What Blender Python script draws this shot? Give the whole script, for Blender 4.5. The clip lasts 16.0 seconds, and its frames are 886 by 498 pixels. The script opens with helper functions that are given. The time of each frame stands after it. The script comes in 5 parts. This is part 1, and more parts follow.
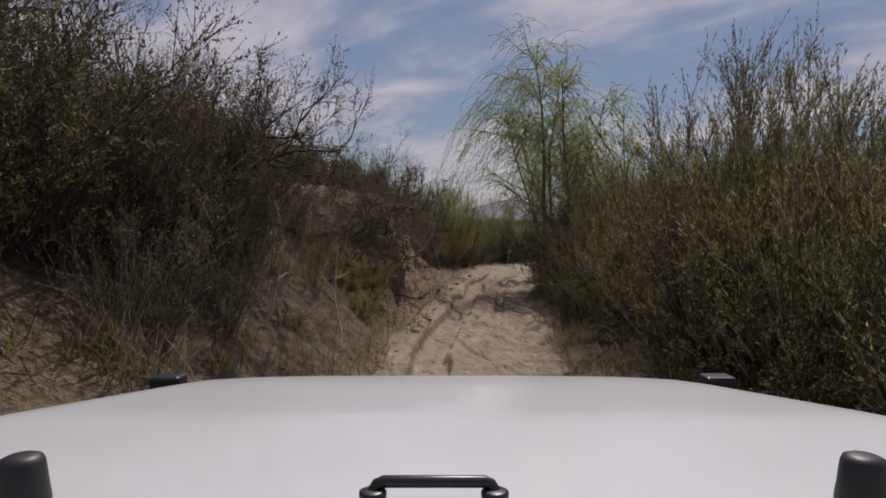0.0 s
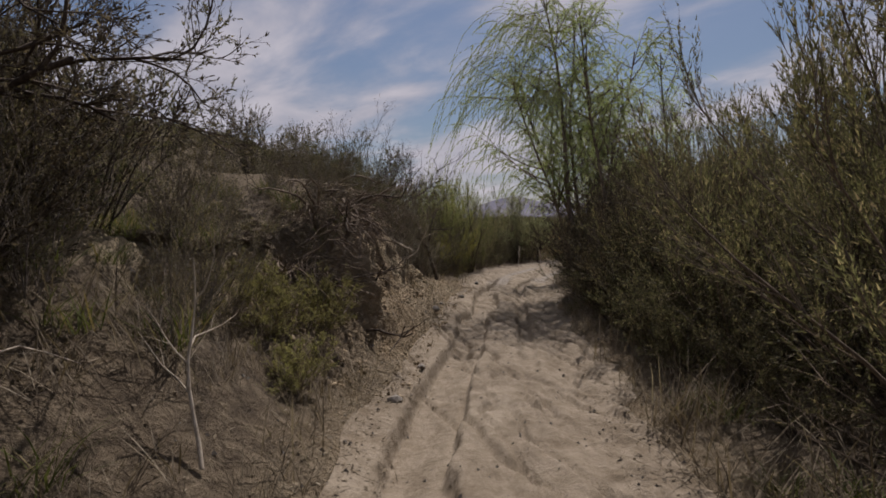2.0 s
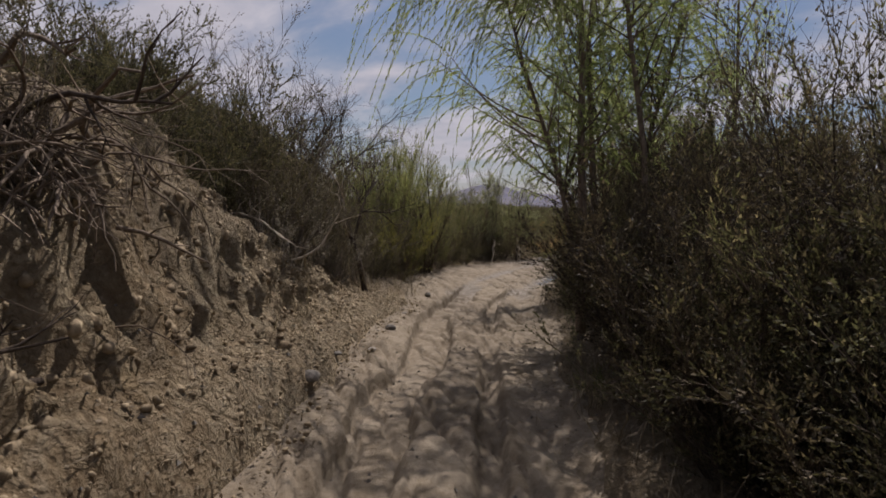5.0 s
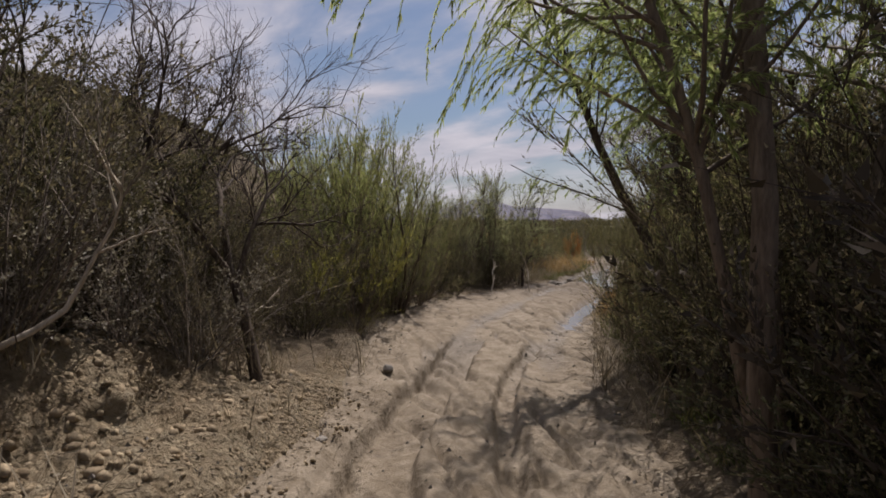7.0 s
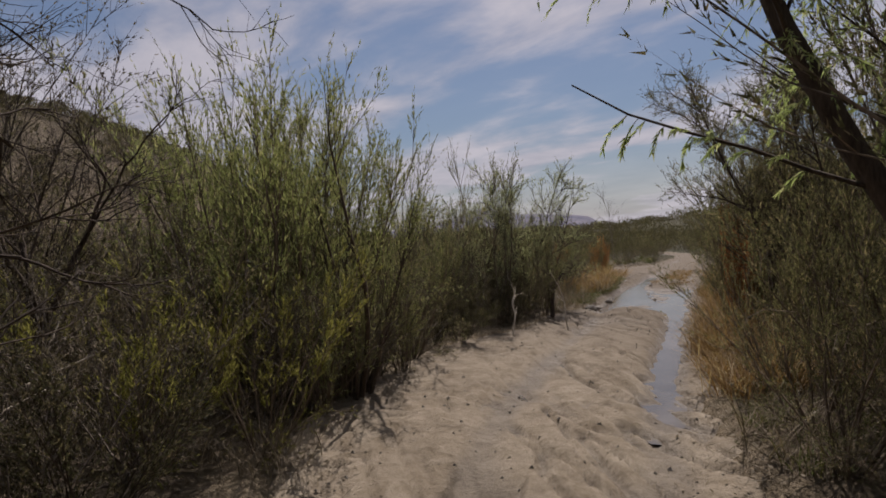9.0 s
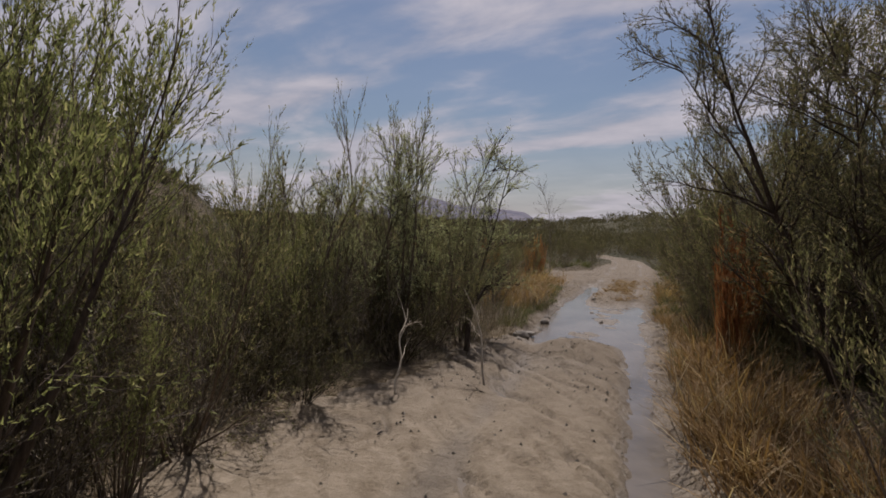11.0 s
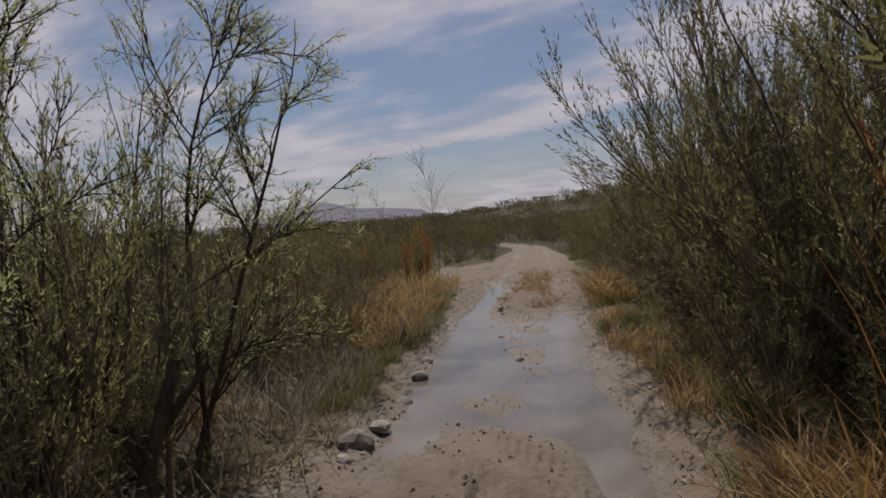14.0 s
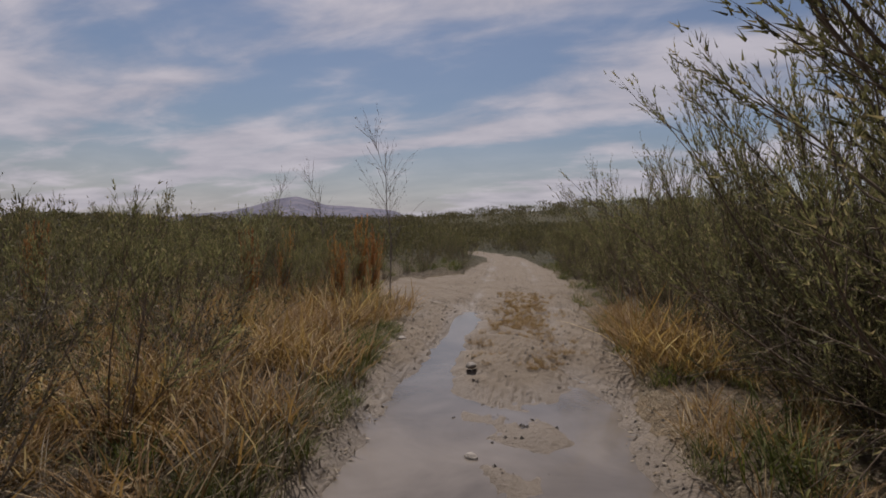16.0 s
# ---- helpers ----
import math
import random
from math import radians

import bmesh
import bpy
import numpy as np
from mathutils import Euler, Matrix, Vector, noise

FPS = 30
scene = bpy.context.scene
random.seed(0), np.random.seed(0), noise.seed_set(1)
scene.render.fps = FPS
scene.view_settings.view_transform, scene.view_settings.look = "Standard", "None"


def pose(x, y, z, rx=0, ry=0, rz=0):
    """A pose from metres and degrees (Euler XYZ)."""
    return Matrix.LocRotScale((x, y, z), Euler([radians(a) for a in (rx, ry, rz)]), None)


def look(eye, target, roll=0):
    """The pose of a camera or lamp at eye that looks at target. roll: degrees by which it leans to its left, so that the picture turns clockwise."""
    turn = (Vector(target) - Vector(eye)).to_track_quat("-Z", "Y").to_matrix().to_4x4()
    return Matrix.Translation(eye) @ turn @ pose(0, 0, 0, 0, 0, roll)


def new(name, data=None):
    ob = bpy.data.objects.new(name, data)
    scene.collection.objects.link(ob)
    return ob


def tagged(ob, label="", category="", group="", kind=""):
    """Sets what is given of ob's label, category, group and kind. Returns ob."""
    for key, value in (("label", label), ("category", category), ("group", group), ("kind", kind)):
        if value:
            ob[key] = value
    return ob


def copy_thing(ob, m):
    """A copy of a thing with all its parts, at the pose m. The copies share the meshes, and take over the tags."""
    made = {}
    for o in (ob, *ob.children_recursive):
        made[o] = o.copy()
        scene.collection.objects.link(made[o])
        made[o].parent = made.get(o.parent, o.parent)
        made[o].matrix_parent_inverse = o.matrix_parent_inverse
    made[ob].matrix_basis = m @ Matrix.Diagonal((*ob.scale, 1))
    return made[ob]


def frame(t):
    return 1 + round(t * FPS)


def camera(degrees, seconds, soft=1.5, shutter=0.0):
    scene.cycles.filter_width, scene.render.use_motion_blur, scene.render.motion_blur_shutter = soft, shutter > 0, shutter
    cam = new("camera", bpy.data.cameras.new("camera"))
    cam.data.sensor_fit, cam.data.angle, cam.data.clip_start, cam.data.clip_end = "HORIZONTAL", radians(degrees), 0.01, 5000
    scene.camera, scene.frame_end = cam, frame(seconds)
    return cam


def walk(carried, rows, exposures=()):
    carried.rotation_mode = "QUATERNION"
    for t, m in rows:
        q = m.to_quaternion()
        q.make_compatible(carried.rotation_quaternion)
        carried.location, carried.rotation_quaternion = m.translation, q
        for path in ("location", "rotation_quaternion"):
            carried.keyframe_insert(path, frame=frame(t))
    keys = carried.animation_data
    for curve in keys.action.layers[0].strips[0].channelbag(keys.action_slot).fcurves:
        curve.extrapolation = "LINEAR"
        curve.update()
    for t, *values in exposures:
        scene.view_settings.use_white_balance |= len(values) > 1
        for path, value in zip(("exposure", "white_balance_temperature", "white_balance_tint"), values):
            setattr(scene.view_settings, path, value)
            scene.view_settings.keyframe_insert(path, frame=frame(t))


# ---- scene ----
cam = camera(76.0, 16.0, soft=1.7)
# seconds, eye, target, roll
PATH = [
    (0, (0.000, -0.000, 1.713), (-0.000, 4.996, 1.525), 2.36),
    (0.5, (-0.010, 1.108, 1.649), (-0.039, 6.104, 1.472), 2.06),
    (1, (-0.013, 2.150, 1.595), (-0.117, 7.142, 1.337), 3.15),
    (1.5, (0.055, 3.114, 1.598), (-0.027, 8.110, 1.414), 0.20),
    (2, (0.120, 3.944, 1.593), (0.098, 8.941, 1.425), -1.51),
    (2.5, (0.242, 4.782, 1.575), (0.273, 9.781, 1.456), -4.51),
    (3, (0.257, 5.620, 1.533), (0.380, 10.618, 1.435), -1.83),
    (3.2, (0.297, 5.961, 1.522), (0.441, 10.957, 1.378), -3.72),
    (5.3, (0.899, 9.976, 1.633), (1.099, 14.962, 1.325), 2.51),
    (5.5, (0.941, 10.415, 1.636), (1.156, 15.401, 1.334), 2.11),
    (6, (1.058, 11.569, 1.630), (1.320, 16.557, 1.404), 1.38),
    (6.5, (1.105, 12.843, 1.586), (1.387, 17.833, 1.445), 4.54),
    (7, (1.270, 14.199, 1.569), (1.529, 19.189, 1.403), 0.72),
    (7.5, (1.341, 15.486, 1.562), (1.431, 20.485, 1.506), 0.04),
    (8, (1.391, 16.688, 1.558), (1.446, 21.687, 1.595), -3.38),
    (8.2, (1.428, 17.092, 1.570), (1.488, 22.091, 1.654), -4.17),
    (10.3, (2.386, 21.001, 1.724), (2.894, 25.962, 1.367), 2.50),
    (10.5, (2.500, 21.375, 1.727), (3.044, 26.332, 1.367), 1.35),
    (11, (2.767, 22.277, 1.725), (3.522, 27.217, 1.552), 2.11),
    (11.5, (3.213, 23.215, 1.697), (4.119, 28.133, 1.696), -4.12),
    (12, (3.549, 24.193, 1.656), (4.676, 29.064, 1.677), -2.50),
    (12.5, (3.915, 25.062, 1.626), (5.230, 29.886, 1.619), -2.78),
    (13, (4.270, 25.855, 1.595), (5.724, 30.638, 1.513), -2.70),
    (13.5, (4.619, 26.606, 1.579), (6.184, 31.355, 1.528), -3.18),
    (14, (4.958, 27.410, 1.513), (6.558, 32.143, 1.326), -3.45),
    (14.5, (5.352, 28.344, 1.477), (7.012, 33.054, 1.239), -2.79),
    (15, (5.779, 29.265, 1.453), (7.476, 33.959, 1.159), -3.17),
    (15.5, (6.281, 30.323, 1.432), (8.065, 34.992, 1.299), -4.60),
    (16, (6.739, 31.494, 1.391), (8.571, 36.144, 1.237), 0.66),
]
walk(cam, [(t, look(eye, target, roll)) for t, eye, target, roll in PATH], [(0.0, -0.05, 6500, 17.0), (3.2, 0.0, 6500, 17.0), (5.3, 0.1, 6500, 17.0), (6.3, 0.3, 6500, 17.0), (7.2, 0.2, 6500, 17.0), (8.0, 0.1, 6500, 17.0), (10.3, 0.0, 6500, 17.0), (16.0, -0.05, 6500, 17.0)])

# ---- light ----
SUN_UP, SUN_SIDE = 57.0, 14.0      # degrees: height of the sun, and its turn to the right of +y

world = bpy.data.worlds.new("sky")
scene.world = world
world.use_nodes = True


def wire(tree, kind, inputs=None, **settings):
    """A node with its settings, its inputs given as values or as sockets."""
    node = tree.nodes.new(kind)
    if "operation" in settings:
        node.operation = settings["operation"]
    if "attribute_name" in settings:
        node.attribute_name = settings["attribute_name"]
    if "interpolation_type" in settings:
        node.interpolation_type = settings["interpolation_type"]
    for key, value in (inputs or {}).items():
        if isinstance(value, bpy.types.NodeSocket):
            tree.links.new(value, node.inputs[key])
        else:
            node.inputs[key].default_value = value
    return node


def build_sky():
    tree = world.node_tree
    tree.nodes.clear()
    sky = tree.nodes.new("ShaderNodeTexSky")
    sky.sky_type, sky.sun_disc, sky.sun_elevation, sky.sun_rotation = "NISHITA", False, radians(SUN_UP), radians(SUN_SIDE)
    sky.air_density, sky.dust_density, sky.ozone_density = 1.3, 1.0, 3.0
    coord = wire(tree, "ShaderNodeTexCoord")
    split = wire(tree, "ShaderNodeSeparateXYZ", {0: coord.outputs["Generated"]})
    lift = wire(tree, "ShaderNodeMath", {0: split.outputs[2], 1: 0.0}, operation="MAXIMUM")
    base = wire(tree, "ShaderNodeMath", {0: lift.outputs[0], 1: 0.16}, operation="ADD")
    u = wire(tree, "ShaderNodeMath", {0: split.outputs[0], 1: base.outputs[0]}, operation="DIVIDE")
    v = wire(tree, "ShaderNodeMath", {0: split.outputs[1], 1: base.outputs[0]}, operation="DIVIDE")
    plane = wire(tree, "ShaderNodeCombineXYZ", {0: u.outputs[0], 1: v.outputs[0], 2: 0.0})
    along = wire(tree, "ShaderNodeMapping", {0: plane.outputs[0], "Rotation": (0, 0, radians(-137))})
    turn = wire(tree, "ShaderNodeMapping", {0: along.outputs[0], "Scale": (0.62, 1.5, 1.0), "Location": (0.4, 0.9, 0)})
    puffs = wire(tree, "ShaderNodeMapping", {0: along.outputs[0], "Scale": (1.25, 1.9, 1.0), "Location": (2.1, 0.3, 0)})
    big = wire(tree, "ShaderNodeTexNoise", {"Vector": turn.outputs[0], "Scale": 0.75, "Detail": 6.0, "Roughness": 0.5, "Distortion": 0.25})
    thin = wire(tree, "ShaderNodeTexNoise", {"Vector": puffs.outputs[0], "Scale": 1.7, "Detail": 7.0, "Roughness": 0.54, "Distortion": 0.3})
    both = wire(tree, "ShaderNodeMath", {0: thin.outputs[0], 1: 0.42, 2: big.outputs[0]}, operation="MULTIPLY_ADD")
    cover = wire(tree, "ShaderNodeMapRange", {"Value": both.outputs[0], 1: 0.60, 2: 0.82, 3: 0.08, 4: 1.0}, interpolation_type="SMOOTHSTEP")
    low = wire(tree, "ShaderNodeMapRange", {"Value": split.outputs[2], 1: 0.0, 2: 0.20, 3: 0.72, 4: 0.0})
    most = wire(tree, "ShaderNodeMath", {0: cover.outputs[0], 1: low.outputs[0]}, operation="MAXIMUM")
    part_ = wire(tree, "ShaderNodeMath", {0: most.outputs[0], 1: 0.90}, operation="MULTIPLY")
    deep = mixed_colour(tree, 1.0, sky.outputs[0], (0.84, 0.90, 0.98), "MULTIPLY")
    cloud = tree.nodes.new("ShaderNodeMix")
    cloud.data_type = "RGBA"
    share, below, above = [s for s in cloud.inputs if s.enabled]
    tree.links.new(part_.outputs[0], share)
    tree.links.new(deep, below)
    tree.links.new(ramp(tree, thin.outputs[0], [(0.30, (7.0, 7.0, 7.9)), (0.68, CLOUD)]), above)
    mixed = [s for s in cloud.outputs if s.enabled][0]
    glow = wire(tree, "ShaderNodeBackground", {"Color": mixed, "Strength": 0.052})
    out = wire(tree, "ShaderNodeOutputWorld")
    tree.links.new(glow.outputs[0], out.inputs[0])


sun = new("sun", bpy.data.lights.new("sun", "SUN"))
sun.data.energy, sun.data.angle, sun.data.color = 4.4, radians(0.6), (1.0, 0.96, 0.90)
sun.matrix_world = look((math.sin(radians(SUN_SIDE)) * 40, math.cos(radians(SUN_SIDE)) * 40, math.tan(radians(SUN_UP)) * 40), (0, 0, 0))

# ---- materials ----


def blank(name):
    m = bpy.data.materials.new(name)
    m.use_nodes = True
    m.node_tree.nodes.clear()
    return m, m.node_tree


def ramp(tree, socket, stops):
    node = wire(tree, "ShaderNodeValToRGB", {0: socket})
    band = node.color_ramp
    while len(band.elements) < len(stops):
        band.elements.new(0.5)
    for e, (at, c) in zip(band.elements, stops):
        e.position, e.color = at, (*c, 1.0)
    return node.outputs[0]


def mixed_colour(tree, factor, a, b, blend="MIX"):
    node = tree.nodes.new("ShaderNodeMix")
    node.data_type, node.blend_type = "RGBA", blend
    ins = [s for s in node.inputs if s.enabled]
    for s, value in zip(ins, (factor, a, b)):
        if isinstance(value, bpy.types.NodeSocket):
            tree.links.new(value, s)
        elif s.type == "RGBA":
            s.default_value = (*value, 1.0)
        else:
            s.default_value = value
    return [s for s in node.outputs if s.enabled][0]


def noise_of(tree, scale, detail=5.0, rough=0.55, warp=0.0, space=None):
    ins = {"Scale": scale, "Detail": detail, "Roughness": rough, "Distortion": warp}
    if space is not None:
        ins["Vector"] = space
    return wire(tree, "ShaderNodeTexNoise", ins).outputs[0]


def surface(tree, colour, rough=0.9, metal=0.0, bump=None, height=0.02, strength=0.5, coat=0.0, spec=0.5):
    ins = {"Base Color": colour if isinstance(colour, bpy.types.NodeSocket) else (*colour, 1.0), "Roughness": rough, "Metallic": metal,
           "Coat Weight": coat, "Specular IOR Level": spec}
    if bump is not None:
        ins["Normal"] = wire(tree, "ShaderNodeBump", {"Height": bump, "Distance": height, "Strength": strength}).outputs[0]
    shader = wire(tree, "ShaderNodeBsdfPrincipled", ins)
    out = wire(tree, "ShaderNodeOutputMaterial")
    tree.links.new(shader.outputs[0], out.inputs[0])
    return shader


def place_of(tree):
    return wire(tree, "ShaderNodeTexCoord").outputs["Object"]


def silt_material():
    """Pale dried silt of the track, with damp stains and fine grit."""
    m, tree = blank("pale_silt")
    at = place_of(tree)
    coarse = noise_of(tree, 0.9, 6, 0.6, 0.4, at)
    patch = noise_of(tree, 5.0, 6, 0.65, 0.6, at)
    grit = noise_of(tree, 55.0, 5, 0.7, 0.0, at)
    c = ramp(tree, coarse, [(0.3, (0.19, 0.147, 0.092)), (0.5, (0.295, 0.237, 0.158)), (0.7, (0.40, 0.337, 0.24))])
    c2 = ramp(tree, patch, [(0.35, (0.18, 0.14, 0.095)), (0.6, (0.43, 0.37, 0.285))])
    c = mixed_colour(tree, 0.45, c, c2)
    c = mixed_colour(tree, 0.4, c, ramp(tree, grit, [(0.3, (0.45, 0.42, 0.38)), (0.7, (1.0, 1.0, 1.0))]), "MULTIPLY")
    streak = noise_of(tree, 2.0, 7, 0.68, 0.7, wire(tree, "ShaderNodeMapping", {0: at, "Scale": (2.6, 0.7, 1.0)}).outputs[0])
    c = mixed_colour(tree, 0.40, c, ramp(tree, streak, [(0.36, (0.50, 0.46, 0.40)), (0.52, (0.95, 0.95, 0.95)), (0.68, (1.0, 1.0, 1.0))]), "MULTIPLY")
    wet = wire(tree, "ShaderNodeAttribute", attribute_name="damp").outputs["Fac"]
    c = mixed_colour(tree, wet, c, mixed_colour(tree, 0.55, c, (0.20, 0.17, 0.135), "MULTIPLY"))
    c = mixed_colour(tree, wire(tree, "ShaderNodeAttribute", attribute_name="grey").outputs["Fac"], c, mixed_colour(tree, 0.70, c, (0.16, 0.128, 0.092)))
    c = mixed_colour(tree, 1.0, c, (0.80, 0.785, 0.79), "MULTIPLY")
    r = wire(tree, "ShaderNodeMapRange", {"Value": wet, 3: 0.95, 4: 0.5}).outputs[0]
    crust = wire(tree, "ShaderNodeTexVoronoi", {"Vector": at, "Scale": 16.0}, ).outputs["Distance"]
    patch = wire(tree, "ShaderNodeMath", {0: crust, 1: 0.35, 2: patch}, operation="MULTIPLY_ADD").outputs[0]
    tall = wire(tree, "ShaderNodeMath", {0: patch, 1: 2.0, 2: grit}, operation="MULTIPLY_ADD").outputs[0]
    surface(tree, c, r, bump=tall, height=0.02, strength=0.75, spec=0.3)
    return m


def earth_material():
    """Leaf litter and dry stalks over brown soil, and bare tan earth where the bank is cut."""
    m, tree = blank("bank_earth")
    at = place_of(tree)
    coarse = noise_of(tree, 0.7, 6, 0.6, 0.5, at)
    clod = noise_of(tree, 6.0, 7, 0.68, 0.8, at)
    fine = noise_of(tree, 45.0, 5, 0.7, 0.0, at)
    litter = ramp(tree, clod, [(0.3, (0.08, 0.06, 0.041)), (0.5, (0.19, 0.145, 0.096)), (0.72, (0.37, 0.295, 0.20))])
    bare = ramp(tree, clod, [(0.28, (0.27, 0.195, 0.11)), (0.5, (0.47, 0.375, 0.235)), (0.72, (0.60, 0.51, 0.36))])
    bare = mixed_colour(tree, 0.45, bare, ramp(tree, coarse, [(0.35, (0.29, 0.20, 0.12)), (0.65, (0.5, 0.42, 0.30))]))
    is_bare = wire(tree, "ShaderNodeAttribute", attribute_name="bare").outputs["Fac"]
    c = mixed_colour(tree, is_bare, litter, bare)
    green = wire(tree, "ShaderNodeAttribute", attribute_name="green").outputs["Fac"]
    meadow = ramp(tree, clod, [(0.3, (0.042, 0.042, 0.020)), (0.6, (0.076, 0.070, 0.036)), (0.75, (0.125, 0.105, 0.06))])
    c = mixed_colour(tree, green, c, meadow)
    c = mixed_colour(tree, 0.45, c, ramp(tree, fine, [(0.3, (0.4, 0.37, 0.33)), (0.7, (1.0, 1.0, 1.0))]), "MULTIPLY")
    jagged = mixed_colour(tree, 0.12, at, wire(tree, "ShaderNodeTexNoise", {"Vector": at, "Scale": 7.0, "Detail": 4.0}).outputs["Color"])
    lumps = wire(tree, "ShaderNodeTexVoronoi", {"Vector": jagged, "Scale": 9.0}).outputs["Distance"]
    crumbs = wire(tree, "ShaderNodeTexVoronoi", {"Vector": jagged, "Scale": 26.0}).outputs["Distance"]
    crumble = wire(tree, "ShaderNodeMath", {0: lumps, 1: 1.6, 2: wire(tree, "ShaderNodeMath", {0: crumbs, 1: 0.6}, operation="MULTIPLY").outputs[0]}, operation="MULTIPLY_ADD").outputs[0]
    crumble = wire(tree, "ShaderNodeMath", {0: crumble, 1: is_bare}, operation="MULTIPLY").outputs[0]
    # shade painted into the hollows that the bump sinks between the crumbs
    pit_shade = ramp(tree, crumbs, [(0.0, (1.0, 1.0, 1.0)), (0.35, (1.0, 1.0, 1.0)), (0.75, (0.62, 0.56, 0.50))])
    c = mixed_colour(tree, is_bare, c, mixed_colour(tree, 0.5, c, pit_shade, "MULTIPLY"))
    tall = wire(tree, "ShaderNodeMath", {0: clod, 1: 3.0, 2: fine}, operation="MULTIPLY_ADD").outputs[0]
    tall = wire(tree, "ShaderNodeMath", {0: tall, 1: crumble}, operation="SUBTRACT").outputs[0]
    surface(tree, c, 0.95, bump=tall, height=0.08, strength=1.0, spec=0.2)
    return m


def leaf_material(name, dark, light, dry, through_share=0.45):
    """Leaves that let light through, varied from plant to plant and from leaf to leaf."""
    m, tree = blank(name)
    one = wire(tree, "ShaderNodeNewGeometry").outputs["Random Per Island"]
    plant = wire(tree, "ShaderNodeObjectInfo").outputs["Random"]
    c = ramp(tree, one, [(0.0, dark), (0.75, light), (0.93, dry)])
    tone = wire(tree, "ShaderNodeMapRange", {"Value": plant, 3: 0.72, 4: 1.3}).outputs[0]
    hue = wire(tree, "ShaderNodeMapRange", {"Value": plant, 3: 0.488, 4: 0.508}).outputs[0]
    c = wire(tree, "ShaderNodeHueSaturation", {"Color": c, "Value": tone, "Hue": hue}).outputs[0]
    top = wire(tree, "ShaderNodeBsdfPrincipled", {"Base Color": c, "Roughness": 0.7, "Specular IOR Level": 0.18})
    under = wire(tree, "ShaderNodeBsdfTranslucent", {"Color": mixed_colour(tree, 1.0, c, (1.0, 1.0, 0.75), "MULTIPLY")})
    both = wire(tree, "ShaderNodeMixShader", {0: through_share, 1: top.outputs[0], 2: under.outputs[0]})
    out = wire(tree, "ShaderNodeOutputMaterial")
    tree.links.new(both.outputs[0], out.inputs[0])
    return m


def bark_material(name, dark, light):
    m, tree = blank(name)
    at = place_of(tree)
    stretched = wire(tree, "ShaderNodeMapping", {0: at, "Scale": (14.0, 14.0, 3.0)}).outputs[0]
    n = noise_of(tree, 2.0, 6, 0.65, 0.3, stretched)
    one = wire(tree, "ShaderNodeNewGeometry").outputs["Random Per Island"]
    c = ramp(tree, n, [(0.3, dark), (0.7, light)])
    c = wire(tree, "ShaderNodeHueSaturation", {"Color": c, "Value": wire(tree, "ShaderNodeMapRange", {"Value": one, 3: 0.7, 4: 1.35}).outputs[0]}).outputs[0]
    surface(tree, c, 0.9, bump=n, height=0.01, strength=0.7, spec=0.2)
    return m


CLOUD = (10.2, 9.9, 10.5)
build_sky()
SILT, EARTH = silt_material(), earth_material()
LEAF_OLIVE = leaf_material("olive_leaves", (0.070, 0.068, 0.034), (0.190, 0.184, 0.096), (0.32, 0.26, 0.16), 0.5)
LEAF_GREEN = leaf_material("fresh_green_leaves", (0.12, 0.132, 0.054), (0.285, 0.305, 0.135), (0.38, 0.35, 0.19), 0.52)
LEAF_YELLOW = leaf_material("yellow_green_leaves", (0.15, 0.152, 0.042), (0.35, 0.345, 0.10), (0.42, 0.38, 0.16), 0.52)
LEAF_WILLOW = leaf_material("willow_leaves", (0.29, 0.38, 0.15), (0.50, 0.59, 0.28), (0.56, 0.57, 0.33), 0.7)
LEAF_DULL = leaf_material("dull_brown_leaves", (0.052, 0.044, 0.030), (0.135, 0.116, 0.076), (0.27, 0.225, 0.155), 0.38)
LEAF_PALE = leaf_material("pale_seed_heads", (0.20, 0.175, 0.15), (0.36, 0.33, 0.29), (0.46, 0.43, 0.39), 0.35)
LEAF_DARK = leaf_material("dark_green_leaves", (0.046, 0.044, 0.026), (0.120, 0.114, 0.062), (0.23, 0.19, 0.12), 0.42)
LEAF_LOW = leaf_material("dry_green_leaves", (0.13, 0.125, 0.05), (0.28, 0.265, 0.11), (0.36, 0.32, 0.16), 0.45)
LEAF_DEEP = leaf_material("dead_brown_leaves", (0.032, 0.026, 0.019), (0.095, 0.076, 0.052), (0.19, 0.15, 0.10), 0.35)
LEAF_SILVER = leaf_material("grey_green_leaves", (0.17, 0.18, 0.10), (0.33, 0.35, 0.20), (0.42, 0.40, 0.26), 0.55)
GRASS_TAN = leaf_material("dry_tan_grass", (0.16, 0.095, 0.035), (0.34, 0.225, 0.095), (0.50, 0.40, 0.23), 0.4)
GRASS_RUST = leaf_material("rust_brown_stalks", (0.20, 0.088, 0.032), (0.40, 0.185, 0.072), (0.46, 0.29, 0.14), 0.4)
GRASS_GREEN = leaf_material("green_blades", (0.06, 0.08, 0.02), (0.15, 0.17, 0.05), (0.30, 0.25, 0.11), 0.4)
GRASS_GREY = leaf_material("grey_brown_stalks", (0.09, 0.07, 0.045), (0.22, 0.175, 0.115), (0.33, 0.28, 0.20), 0.25)
BARK_BROWN = bark_material("brown_bark", (0.080, 0.058, 0.040), (0.22, 0.17, 0.125))
BARK_GREY = bark_material("grey_bark", (0.085, 0.068, 0.055), (0.25, 0.21, 0.175))
BARK_DARK = bark_material("dark_bark", (0.028, 0.02, 0.015), (0.10, 0.075, 0.055))
BARK_PALE = bark_material("bleached_wood", (0.22, 0.18, 0.13), (0.46, 0.40, 0.32))


